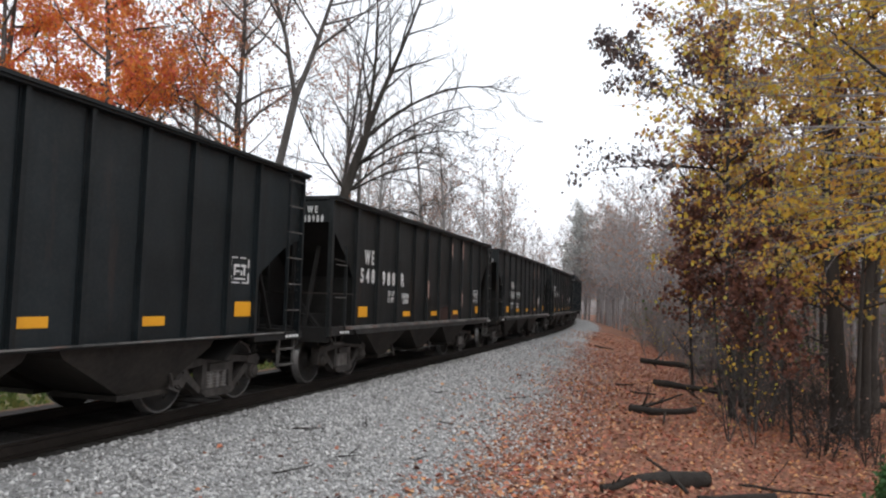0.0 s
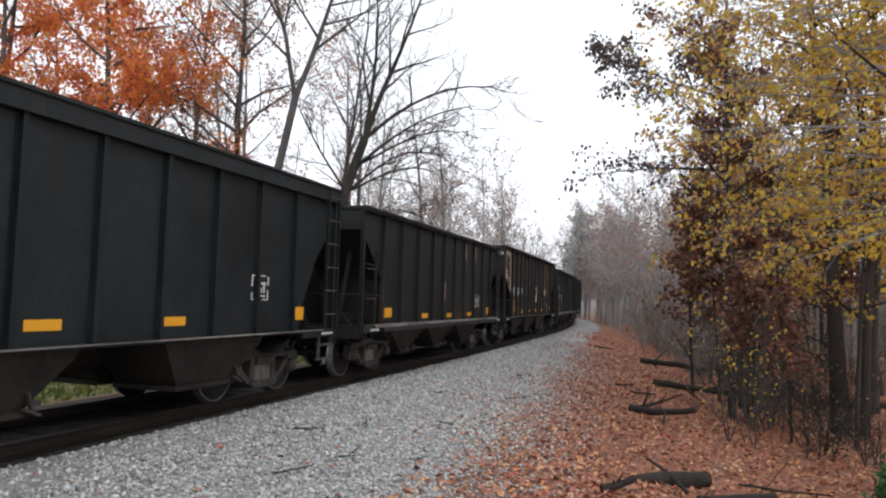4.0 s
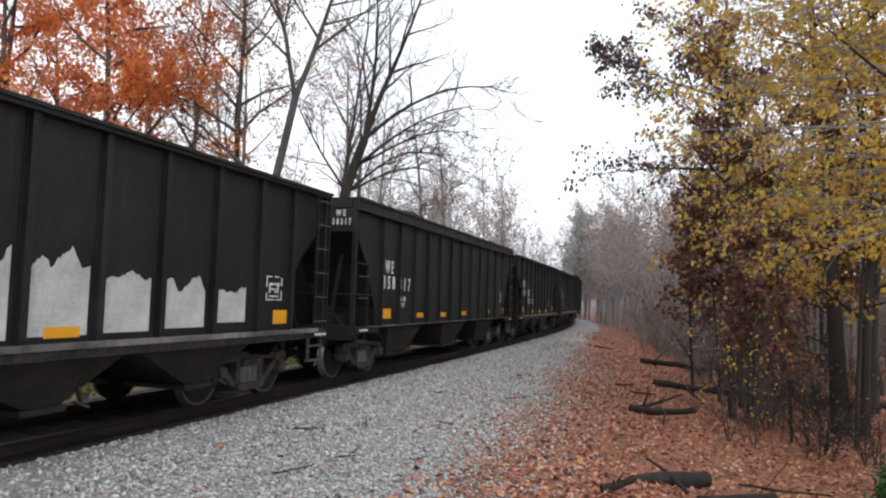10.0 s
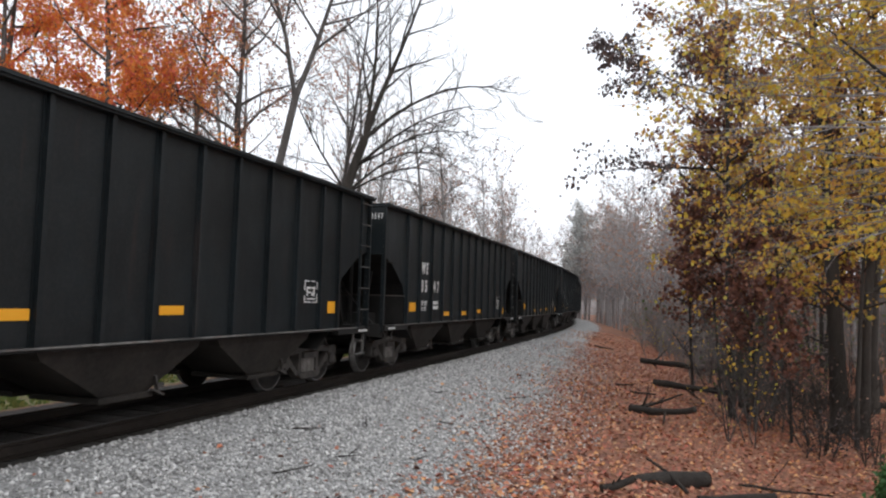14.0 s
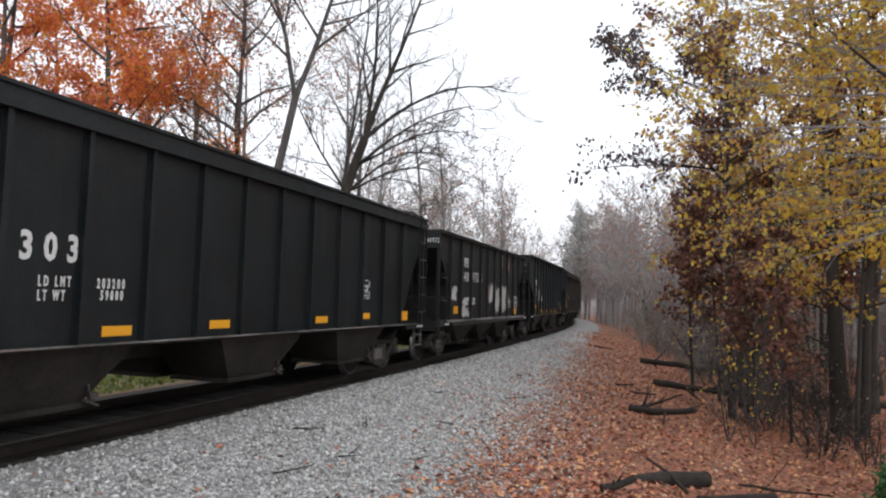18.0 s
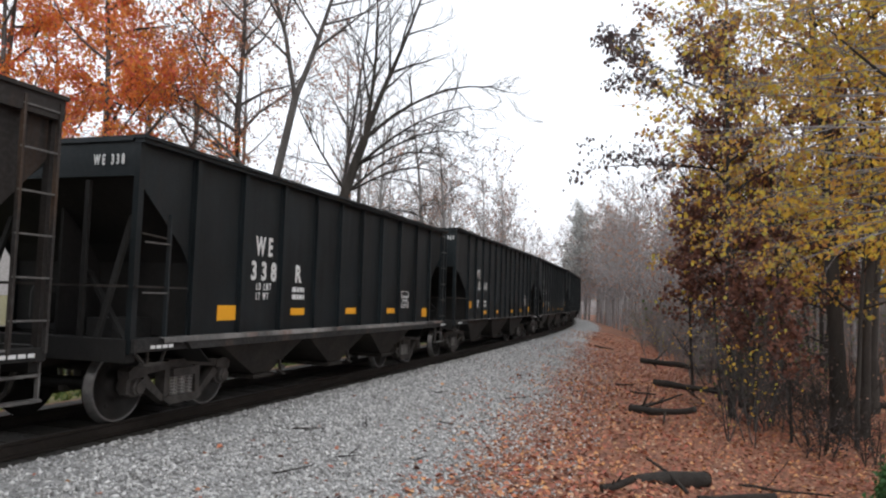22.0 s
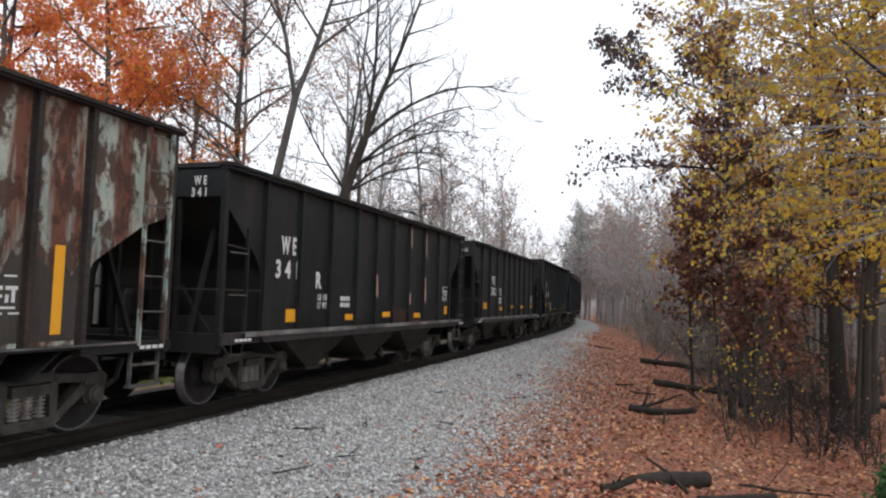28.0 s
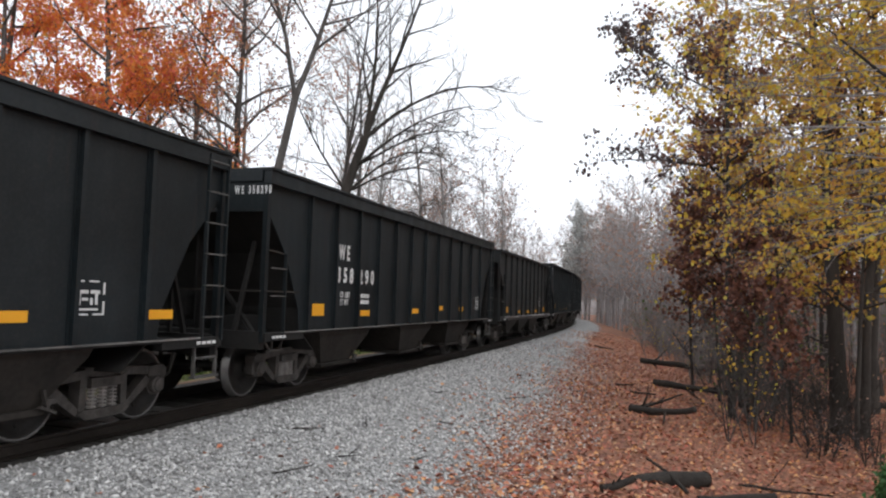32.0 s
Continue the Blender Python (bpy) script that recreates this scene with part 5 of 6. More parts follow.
def finish_tree(b, name, label, bark, at, leaves=(), category="tree", twig_sides=3, thing=None, twig_bark=None):
    x, y = at
    z = float(ground_height(np.array([x]), np.array([y]))[0]) - 0.08
    tree = thing or new(name)
    tree.location = (x, y, z)
    me = tubes("trunk", b.thick, bark, 9)
    if me:
        part("trunk", me, tree)
    me = tubes("twig_mass", b.thin, twig_bark or bark, twig_sides)
    if me:
        tagged(part("twig_mass", me, tree, "thin bare twigs"), kind="stuff")
    for k, (mat, n, size, spread, keep) in enumerate(leaves):
        places = sprinkle(b.tips, n, 77 + k, spread, keep)
        if len(places):
            tagged(part("leaves", leaf_cloud("leaves", places, size, mat, 5 + k), tree), kind="stuff")
    return tagged(tree, label, category, "trees of the wood")


def toward(deg, up=0.0):
    """A direction by its bearing: 0 straight along the track, 90 to the right of it."""
    a = radians(deg)
    return np.array([math.sin(a), math.cos(a), up])


# big limbs of the single trees, seen across the picture: right is bearing 71, left is -109
RIGHT, LEFT = toward(71.5), toward(-108.5)


def across(r, up, depth=0.0):
    """A direction so much to the right, so much up, so much away."""
    return RIGHT * r + np.array([0, 0, up]) + toward(-18.5) * depth


BARE = dict(levels=4, kids=(9, 6, 5, 4), angle=(28, 60), ratio=(0.34, 0.6), wander=0.13, lift=0.05, fine=0.006)


def bare_forked_tree(at):
    """Bare grey tree that forks some way up."""
    b = Branches(11)
    t = b.limb((0, 0, 0), across(0.25, 1), 10.2, 0.20, 0.14, 8, 0.02)
    b.keep(t[0], t[1], 0)
    top = t[0][-1]
    for d, ln, r in ((across(0.32, 1, 0.1), 8.5, 0.12), (across(-0.30, 1, -0.2), 8.0, 0.10)):
        l = b.limb(top, d, ln, r, 0.03, 7, 0.06, 0.02)
        b.keep(l[0], l[1], 0)
        b.fork(l[0], l[1], l[2], 1, dict(BARE, kids=(9, 10, 6, 4), levels=4))
    l = b.limb(t[0][5], across(-0.75, 0.9), 5.5, 0.09, 0.02, 6, 0.08, 0.05)
    b.keep(l[0], l[1], 0)
    b.fork(l[0], l[1], l[2], 1, dict(BARE, kids=(9, 7, 5, 4), levels=4))
    return finish_tree(b, "bare_tree", "bare grey tree with a forked trunk behind the train", BARK_GREY, at, [(LEAF_BROWN, 250, 0.10, 0.1, None)])


def bare_twin_tree(at):
    """Two slender bare trunks from one foot."""
    b = Branches(12)
    for d, ln, seed in ((across(0.05, 1), 17, 1), (across(0.12, 1, 0.05), 15.0, 2)):
        t = b.limb((0.3 * seed, 0, 0), d, ln, 0.16, 0.03, 9, 0.05, 0.03)
        b.keep(t[0], t[1], 0)
        b.fork(t[0], t[1], t[2], 0, dict(BARE, kids=(12, 6, 5, 3), bare=0.5, angle=(25, 50), ratio=(0.22, 0.38)))
    return finish_tree(b, "bare_tree", "slender bare tree with twin grey trunks", BARK_GREY, at)


def bare_spreading_tree(at):
    """Leaning bare tree with long limbs sweeping to one side."""
    b = Branches(13)
    t = b.limb((0, 0, 0), across(0.26, 1), 9.6, 0.25, 0.19, 8, 0.02, 0.0)
    b.keep(t[0], t[1], 0)
    for d, ln, r, droop, src in ((across(0.30, 1), 9.0, 0.15, 0.0, -1), (across(0.06, 1, 0.3), 8.5, 0.12, 0.0, -1), (across(1, 0.9), 6.9, 0.10, 0.30, -1), (across(1, 0.7, -.2), 5.6, 0.08, 0.25, -2),
                                 (across(1, 0.5, .2), 4.8, 0.07, 0.23, -2), (across(1, 0.6, -.1), 5.0, 0.065, 0.40, -3), (across(1, 0.5, .1), 5.0, 0.06, 0.38, -3), (across(1, 0.35, .1), 4.2, 0.05, 0.3, -4), (across(-0.6, 0.9, 0.1), 5.5, 0.06, 0.05, -3)):
        l = b.limb(t[0][src], d, ln, r, 0.018, 8, 0.045, 0.03, droop)
        b.keep(l[0], l[1], 0)
        b.fork(l[0], l[1], l[2], 1, dict(BARE, kids=(8, 10, 6, 4), levels=4, angle=(22, 50), ratio=(0.25, 0.45), fine=0.008))
    return finish_tree(b, "bare_tree", "leaning bare tree with long sweeping limbs", BARK_DARK, at)


def slim_bare_tree(at, seed, height, bark, leaves=(), label="slim bare grey tree in the wood"):
    b = Branches(seed)
    t = b.limb((0, 0, 0), across(b.r.uniform(-0.08, 0.08), 1, b.r.uniform(-0.1, 0.1)), height, 0.012 * height + 0.02, 0.02, 9, 0.03, 0.02)
    b.keep(t[0], t[1], 0)
    b.fork(t[0], t[1], t[2], 0, dict(BARE, kids=(16, 6, 4), levels=3, bare=0.35, angle=(30, 58), ratio=(0.18, 0.36), fine=0.008))
    # pale-barked trees stand far off: their twigs take the haze colour too
    return finish_tree(b, "bare_tree", label, bark, at, leaves, twig_bark=TWIG_HAZED if bark == BARK_PALE else None)


def orange_maple(at):
    b = Branches(21)
    t = b.limb((0, 0, 0), across(0.02, 1), 18, 0.22, 0.04, 11, 0.03, 0.02)
    b.keep(t[0], t[1], 0)
    b.fork(t[0], t[1], t[2], 0, dict(BARE, kids=(26, 7, 6, 4), levels=3, bare=0.24, angle=(45, 80), ratio=(0.24, 0.40), fine=0.005))
    return finish_tree(b, "maple_tree", "maple tree in full orange autumn leaf", BARK_GREY, at, [(LEAF_ORANGE, 27000, 0.14, 0.20, None)], "maple tree")


def brown_leaved_tree(at):
    b = Branches(22)
    t = b.limb((0, 0, 0), across(0.0, 1), 18.5, 0.20, 0.04, 10, 0.025, 0.02)
    b.keep(t[0], t[1], 0)
    b.fork(t[0], t[1], t[2], 0, dict(BARE, kids=(20, 7, 5), levels=3, bare=0.40, angle=(40, 75), ratio=(0.26, 0.44)))
    return finish_tree(b, "oak_tree", "oak tree with thin dry brown leaves", BARK_GREY, at, [(LEAF_BROWN, 9500, 0.11, 0.18, None)], "oak tree")


def yellow_tree(at):
    """Yellow-leaved tree whose long grey limbs reach towards the track."""
    b = Branches(31)
    t = b.limb((0, 0, 0), across(-0.02, 1), 12, 0.13, 0.07, 12, 0.01)
    b.keep(t[0], t[1], 0)
    b.fork(t[0], t[1], t[2], 0, dict(BARE, kids=(10, 6, 5, 3), levels=3, bare=0.45, angle=(40, 75), ratio=(0.2, 0.34), fine=0.004))
    for k in range(24):
        z = 4.6 + 4.2 * k / 23
        f = int(z) + 0.0
        start = t[0][int(f)] + (t[0][int(f) + 1] - t[0][int(f)]) * (z - f)
        l = b.limb(start, across(-1, b.r.uniform(-0.26, 0.16), b.r.uniform(0.0, 1.2)), b.r.uniform(2.6, 4.6), 0.030, 0.006, 9, 0.05, 0.0, b.r.uniform(-0.03, 0.07))
        b.keep(l[0], l[1], 0)
        b.fork(l[0], l[1], l[2], 1, dict(BARE, kids=(8, 7, 4, 3), levels=3, angle=(14, 36), ratio=(0.25, 0.42), fine=0.0045, lift=0.02))
    high = lambda p: p[2] > 3.9
    return finish_tree(b, "yellow_tree", "tree with pale sweeping limbs and a few yellow leaves", BARK_DARK, at,
                       [(LEAF_YELLOW, 3600, 0.085, 0.06, high), (LEAF_AMBER, 1500, 0.075, 0.06, high)], "tree", twig_bark=BARK_PALE)


def yellow_crown_tree(at, seed, height, n, lean=-0.03):
    """Slender tree with a layered yellow crown."""
    b = Branches(seed)
    t = b.limb((0, 0, 0), across(lean, 1), height, 0.062, 0.02, 10, 0.03, 0.01)
    b.keep(t[0], t[1], 0)
    b.fork(t[0], t[1], t[2], 0, dict(BARE, kids=(17, 6, 5, 3), levels=3, bare=0.27, angle=(55, 85), ratio=(0.2, 0.32), fine=0.004, lift=0.0))
    high = lambda p: p[2] > 3.0
    return finish_tree(b, "yellow_tree", "slender tree with a layered yellow autumn crown", BARK_DARK, at,
                       [(LEAF_YELLOW, int(n * 0.8), 0.13, 0.11, high), (LEAF_AMBER, n // 4, 0.11, 0.11, high)], "tree")


def tall_dark_tree(at):
    """Tall dark twin trunk with a thin yellow crown."""
    b = Branches(33)
    for off, ln, r, d in ((0.0, 15, 0.24, across(-0.03, 1)), (0.45, 13, 0.13, across(0.02, 1, -0.05))):
        t = b.limb((off, -off, 0), d, ln, r, 0.05, 10, 0.02, 0.01)
        b.keep(t[0], t[1], 0)
        b.fork(t[0], t[1], t[2], 0, dict(BARE, kids=(15, 7, 5, 3), levels=3, bare=0.22, angle=(40, 78), ratio=(0.18, 0.34), fine=0.004))
    high = lambda p: p[2] > 2.6
    return finish_tree(b, "tall_tree", "tall dark-barked tree with a thin yellow crown", BARK_DARK, at,
                       [(LEAF_YELLOW, 3000, 0.11, 0.12, high), (LEAF_AMBER, 3500, 0.10, 0.12, high), (LEAF_RUST, 2600, 0.10, 0.14, high)], "tree")


def russet_oak(at, seed=41, height=9.5, n=9000):
    b = Branches(seed)
    t = b.limb((0, 0, 0), across(-0.03, 1), height, 0.010 * height, 0.02, 9, 0.015, 0.01)
    b.keep(t[0], t[1], 0)
    b.fork(t[0], t[1], t[2], 0, dict(BARE, kids=(26, 5, 4), levels=3, bare=0.2, angle=(35, 75), ratio=(0.13, 0.24), fine=0.005))
    return finish_tree(b, "oak_tree", "young oak clothed in russet brown leaves", BARK_DARK, at, [(LEAF_RUST, n, 0.14, 0.15, lambda p: p[2] > min(3.4, 0.45 * height))], "oak tree")


def thicket_shrub(at, seed, height, mat, n, label, bark=None):
    b = Branches(seed)
    for k in range(6):
        d = across(b.r.uniform(-0.45, 0.35), 1, b.r.uniform(-0.3, 0.3))
        t = b.limb((b.r.uniform(-0.4, 0.4), b.r.uniform(-0.4, 0.4), 0), d, height * b.r.uniform(0.6, 1.0), 0.019, 0.005, 6, 0.07, 0.03)
        b.keep(t[0], t[1], 0)
        b.fork(t[0], t[1], t[2], 0, dict(BARE, kids=(12, 6, 4), levels=2, bare=0.12, angle=(30, 65), ratio=(0.22, 0.42), fine=0.004))
    return finish_tree(b, "shrub", label, bark or BARK_GREY, at, [(mat, n, 0.085, 0.10, None)] if n else [], "shrub")


orange_maple((-21.6, 22.4))
brown_leaved_tree((-17.6, 25.8))
bare_forked_tree((-16.2, 23.25))
bare_twin_tree((-15.9, 30.6))
bare_spreading_tree((-15.25, 26.5))
# most of the farther ones get the paler bark, as haze would make them
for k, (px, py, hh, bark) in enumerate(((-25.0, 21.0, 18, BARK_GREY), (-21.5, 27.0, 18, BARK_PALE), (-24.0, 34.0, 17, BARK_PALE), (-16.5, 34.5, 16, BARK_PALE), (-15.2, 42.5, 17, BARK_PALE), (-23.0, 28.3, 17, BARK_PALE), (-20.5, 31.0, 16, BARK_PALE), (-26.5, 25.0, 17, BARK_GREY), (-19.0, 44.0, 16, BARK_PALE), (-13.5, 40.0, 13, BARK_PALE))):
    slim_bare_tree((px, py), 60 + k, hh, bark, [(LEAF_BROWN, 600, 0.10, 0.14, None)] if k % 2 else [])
copy_thing(bpy.data.objects["maple_tree"], pose(-26.5, 22.0, -0.6, 0, 0, 150))

# the right side of the track
yellow_tree((4.35, 12.7))
tall_dark_tree((3.78, 21.0))
slim_bare_tree((5.7, 26.5), 39, 17, BARK_DARK, [(LEAF_YELLOW, 900, 0.11, 0.13, None)], "tall thin tree of the autumn wood")
yellow_crown_tree((3.0, 24.0), 35, 11.5, 2600)
yellow_crown_tree((3.75, 18.97), 36, 11.0, 2300, 0.0)
yellow_crown_tree((1.15, 26.5), 37, 8.5, 600)
yellow_crown_tree((5.6, 22.0), 38, 12.0, 3000)
russet_oak((1.75, 25.0), 41, 12.0, 7500)
russet_oak((1.75, 20.5), 43, 5.2, 1300)
russet_oak((2.4, 19.0), 45, 3.6, 450)
russet_oak((0.3, 27.5), 44, 6.0, 1300)
russet_oak((4.1, 22.6), 46, 8.8, 2600)


def overhanging_oak(at):
    """Oak whose long limb of withered leaves hangs over the bank and stirs in the train's wind."""
    b = Branches(51)
    t = b.limb((0, 0, 0), across(0.0, 1), 13, 0.11, 0.04, 9, 0.02, 0.01)
    b.keep(t[0], t[1], 0)
    b.fork(t[0], t[1], t[2], 0, dict(BARE, kids=(16, 6, 5, 3), levels=3, bare=0.35, angle=(40, 75), ratio=(0.2, 0.35)))
    tree = finish_tree(b, "oak_tree", "oak with a long limb of dark withered leaves", BARK_DARK, at, [(LEAF_RUST, 2600, 0.12, 0.14, None), (LEAF_AMBER, 700, 0.12, 0.14, None)], "oak tree")
    out = []
    for seed, z, d, ln, n in ((52, 9.3, across(-1, 0.14, -0.35), 4.6, 900), (53, 7.2, across(-1, 0.06, -0.3), 4.0, 300)):
        c = Branches(seed)
        l = c.limb((0, 0, 0), d, ln, 0.05, 0.01, 8, 0.04, 0.02, 0.10)
        c.keep(l[0], l[1], 0)
        c.fork(l[0], l[1], l[2], 1, dict(BARE, kids=(8, 11, 5, 3), levels=3, angle=(25, 60), ratio=(0.18, 0.36), fine=0.004, droop=0.15))
        limb = part("limb", tubes("limb", c.thick + c.thin, BARK_DARK, 4), tree, "thin hanging limb", pose(0, 0, z))
        far = ln * 0.45
        tips = [p for p in c.tips if np.linalg.norm(p[-1]) > far]
        tagged(part("leaves", leaf_cloud("leaves", sprinkle(tips, n, 9, 0.12), 0.115, LEAF_DUSK, 3, 0.9), limb, "dark withered hanging leaves"), kind="stuff")
        out.append((limb, z))
    return out


SWAYING = overhanging_oak((1.3, 22.6))

# undergrowth along the edge of the wood
rnd = random.Random(8)
edge_mats = (LEAF_RUST, LEAF_BROWN, LEAF_GREEN, LEAF_YELLOW, LEAF_DUSK)
for k in range(40):
    along = rnd.uniform(17, 58)
    tx, ty, _ = on_track(along)
    o = np.interp(along, [16, 30, 45, 60], [9.6, 8.7, 7.8, 7.2]) + min(2.6, abs(rnd.gauss(0, 1.5)))
    x, y, _ = on_track(along, o)
    if k >= 38:
        along = rnd.uniform(17, 27)
        x, y, _ = on_track(along, rnd.uniform(8.5, 10.8))
    mat = rnd.choice(edge_mats)
    # shrubs beyond 30 m take the haze-lightened stems
    thicket_shrub((float(x), float(y)), 200 + k, rnd.uniform(1.6, 4.4), mat, rnd.choice((30, 60, 140, 260)),
                  {"russet_oak_leaves": "russet-leaved shrub at the wood's edge", "green_undergrowth": "thin green and yellow undergrowth shrub", "yellow_leaves": "shrub with a few yellow leaves"}.get(mat.name, "bare brown thicket of thin stems"), BRUSH_HAZED if along > 30 else BARK_GREY)
# the dense brown brush right behind the leaf bank
for k in range(13):
    along = 16.0 + 14.0 * (k + rnd.uniform(0, 1)) / 13
    x, y, _ = on_track(along, rnd.uniform(8.8, 12.6) + (0.8 if along < 19 else 0.0))
    thicket_shrub((float(x), float(y)), 250 + k, rnd.uniform(0.9, 2.6), rnd.choice((LEAF_RUST, LEAF_BROWN, LEAF_DUSK)), rnd.choice((15, 40, 90)), "bare brown thicket of thin stems", BARK_DARK)
for k in range(44):
    along = rnd.uniform(24, 75)
    x, y, _ = on_track(along, rnd.uniform(10.5, 24))
    slim_bare_tree((float(x), float(y)), 300 + k, rnd.uniform(9, 16), BARK_DARK, [(rnd.choice((LEAF_YELLOW, LEAF_BROWN, LEAF_RUST)), rnd.choice((200, 700, 1500)), 0.10, 0.13, None)], "tall thin tree of the autumn wood")


def far_wood():
    """The wood beyond: bare crowns massed together, their grey paled for haze."""
    kinds = []
    for k in range(6):
        b = Branches(400 + k)
        t = b.limb((0, 0, 0), (0.02, 0, 1), 15, 0.17, 0.03, 8, 0.03, 0.02)
        b.keep(t[0], t[1], 0)
        b.fork(t[0], t[1], t[2], 0, dict(BARE, kids=(18, 5, 3), levels=3, bare=0.2, angle=(30, 65), ratio=(0.22, 0.42), fine=0.020, segs=(2, 1)))
        kinds.append(b)
    r = np.random.RandomState(5)
    limbs, spots = [], []
    def scatter(n, b0, b1, d0, d1, h0, h1, clear=5.5):
        """n trees between two bearings and two distances, clear of the track."""
        k = 0
        for tries in range(60 * n):
            if k == n:
                break
            a, d = radians(r.uniform(b0, b1)), r.uniform(d0, d1)
            x, y = d * math.sin(a), d * math.cos(a)
            if abs(track_offset([x], [y])[0][0]) > clear:
                spots.append((x, y, r.uniform(h0, h1)))
                k += 1
    scatter(9, -26, -19, 58, 110, 0.9, 1.1)
    scatter(20, -19, -12.6, 64, 105, 0.85, 1.1)
    scatter(12, -13.0, -10.2, 130, 210, 0.9, 1.2)
    scatter(70, -10.6, -3, 78, 140, 0.8, 1.05)
    scatter(34, -3, 4, 60, 120, 0.75, 1.0)
    scatter(24, -3, 6, 46, 76, 0.5, 0.85, 8)
    scatter(30, 3, 20, 45, 100, 0.7, 1.1)
    scatter(10, -52, -26, 45, 90, 0.8, 1.1)
    leaf = []
    for x, y, sc in spots:
        b = kinds[r.randint(6)]
        a = r.uniform(0, 6.28)
        M = np.array([[math.cos(a), -math.sin(a), 0], [math.sin(a), math.cos(a), 0], [0, 0, 1]]) * sc
        z = float(ground_height(np.array([x]), np.array([y]))[0])
        for pts, rad in b.thick + b.thin:
            limbs.append((pts @ M.T + (x, y, z), rad * sc))
        i = r.randint(0, len(b.tips), 220)
        leaf.append(np.array([b.tips[j][-1] for j in i]) @ M.T + (x, y, z) + r.normal(0, 0.25, (220, 3)))
    wood = tagged(new("far_wood", tubes("far_wood", limbs, TWIG_HAZED, 3)), "bare wood beyond the curve in a haze-pale grey", "woods", kind="stuff")
    tagged(new("far_leaves", leaf_cloud("far_leaves", np.concatenate(leaf), 0.2, LEAF_BROWN, 8)), "last brown leaves of the distant wood", "leaves", kind="stuff")


far_wood()


def far_brush():
    """Undergrowth of the distant wood: thin stems massed together, greyed for haze."""
    kinds, r = [], np.random.RandomState(6)
    for k in range(5):
        b = Branches(450 + k)
        for j in range(6):
            d = (b.r.uniform(-0.4, 0.4), b.r.uniform(-0.4, 0.4), 1)
            t = b.limb((b.r.uniform(-0.9, 0.9), b.r.uniform(-0.9, 0.9), 0), d, b.r.uniform(1.6, 4.2), 0.03, 0.008, 5, 0.07)
            b.keep(t[0], t[1], 0)
            b.fork(t[0], t[1], t[2], 0, dict(BARE, kids=(8, 4), levels=2, bare=0.15, ratio=(0.25, 0.45), fine=0.011, segs=(2, 1)))
        kinds.append(b)
    limbs, leaf, k = [], [], 0
    while k < 170:
        a, d = radians(r.uniform(-12, 24)), 34 + 90 * r.uniform(0, 1)
        x, y = d * math.sin(a), d * math.cos(a)
        if track_offset([x], [y])[0][0] < 7.2:
            continue
        k += 1
        b, sc, q = kinds[r.randint(5)], r.uniform(0.8, 1.5), r.uniform(0, 6.28)
        M = np.array([[math.cos(q), -math.sin(q), 0], [math.sin(q), math.cos(q), 0], [0, 0, 1]]) * sc
        z = float(ground_height(np.array([x]), np.array([y]))[0])
        limbs += [(p @ M.T + (x, y, z), w * sc) for p, w in b.thick + b.thin]
        i = r.randint(0, len(b.tips), 120)
        leaf.append(np.array([b.tips[j][-1] for j in i]) @ M.T + (x, y, z) + r.normal(0, 0.2, (120, 3)))
    tagged(new("far_brush", tubes("far_brush", limbs, BRUSH_HAZED, 3)), "tangle of thin haze-grey stems beneath the distant trees", "undergrowth", kind="stuff")
    leaf = np.concatenate(leaf)
    tagged(new("brush_leaves", leaf_cloud("brush_leaves", leaf[::2], 0.14, LEAF_BROWN, 18)), "brown leaves on the distant undergrowth", "leaves", kind="stuff")
    tagged(new("brush_leaves", leaf_cloud("brush_leaves", leaf[1::4], 0.14, LEAF_GREEN, 19)), "yellow-green leaves on the distant undergrowth", "leaves", kind="stuff")


far_brush()


def wood_backdrop():
    """Plain far edge of the wood all round, below the sky, its haze in the colour."""
    r, v, f = np.random.RandomState(7), [], []
    n = 720
    h = 9.0
    for k in range(n):
        a = 2 * math.pi * k / n
        h += r.normal(0, 0.9) + (9.5 - h) * 0.2
        x, y = 190 * math.sin(a), 190 * math.cos(a)
        v += [(x, y, -2.0), (x, y, max(h, 5.5))]
    for k in range(n):
        j = (k + 1) % n
        f.append((2 * k, 2 * j, 2 * j + 1, 2 * k + 1))
    tagged(new("backdrop", mesh_of("backdrop", v, f, TWIG_HAZED)), "far haze-grey edge of the wood", "backdrop", kind="structure")


wood_backdrop()


def green_behind(n):
    """Low weeds on the far side of the track."""
    r = np.random.RandomState(9)
    s, o = r.uniform(4, 45, n), -r.uniform(3.6, 12, n)
    x, y, _ = on_track(s, o)
    z = ground_height(x, y) + np.abs(r.normal(0, 0.28, n))
    return leaf_cloud("weeds", np.stack([x, y, z], -1), 0.13, LEAF_GREEN, 22, -0.4)


tagged(new("weeds", green_behind(14000)), "low green weeds beyond the track", "weeds", kind="stuff")


def evergreen_bush(at):
    b = Branches(71)
    for k in range(9):
        t = b.limb((b.r.uniform(-0.2, 0.2), b.r.uniform(-0.2, 0.2), 0), across(b.r.uniform(-0.8, 0.8), 0.8, b.r.uniform(-0.8, 0.8)), 0.8, 0.015, 0.004, 5, 0.1, 0.0, 0.15)
        b.keep(t[0], t[1], 0)
        b.fork(t[0], t[1], t[2], 0, dict(BARE, kids=(9, 4), levels=2, bare=0.1, ratio=(0.3, 0.5), fine=0.003))
    finish_tree(b, "evergreen_bush", "small dark green bush among fallen leaves", BARK_DARK, at, [(FERN_GREEN, 2600, 0.07, 0.06, None)], "bush")


evergreen_bush((3.1, 13.0))
evergreen_bush((3.6, 13.6))
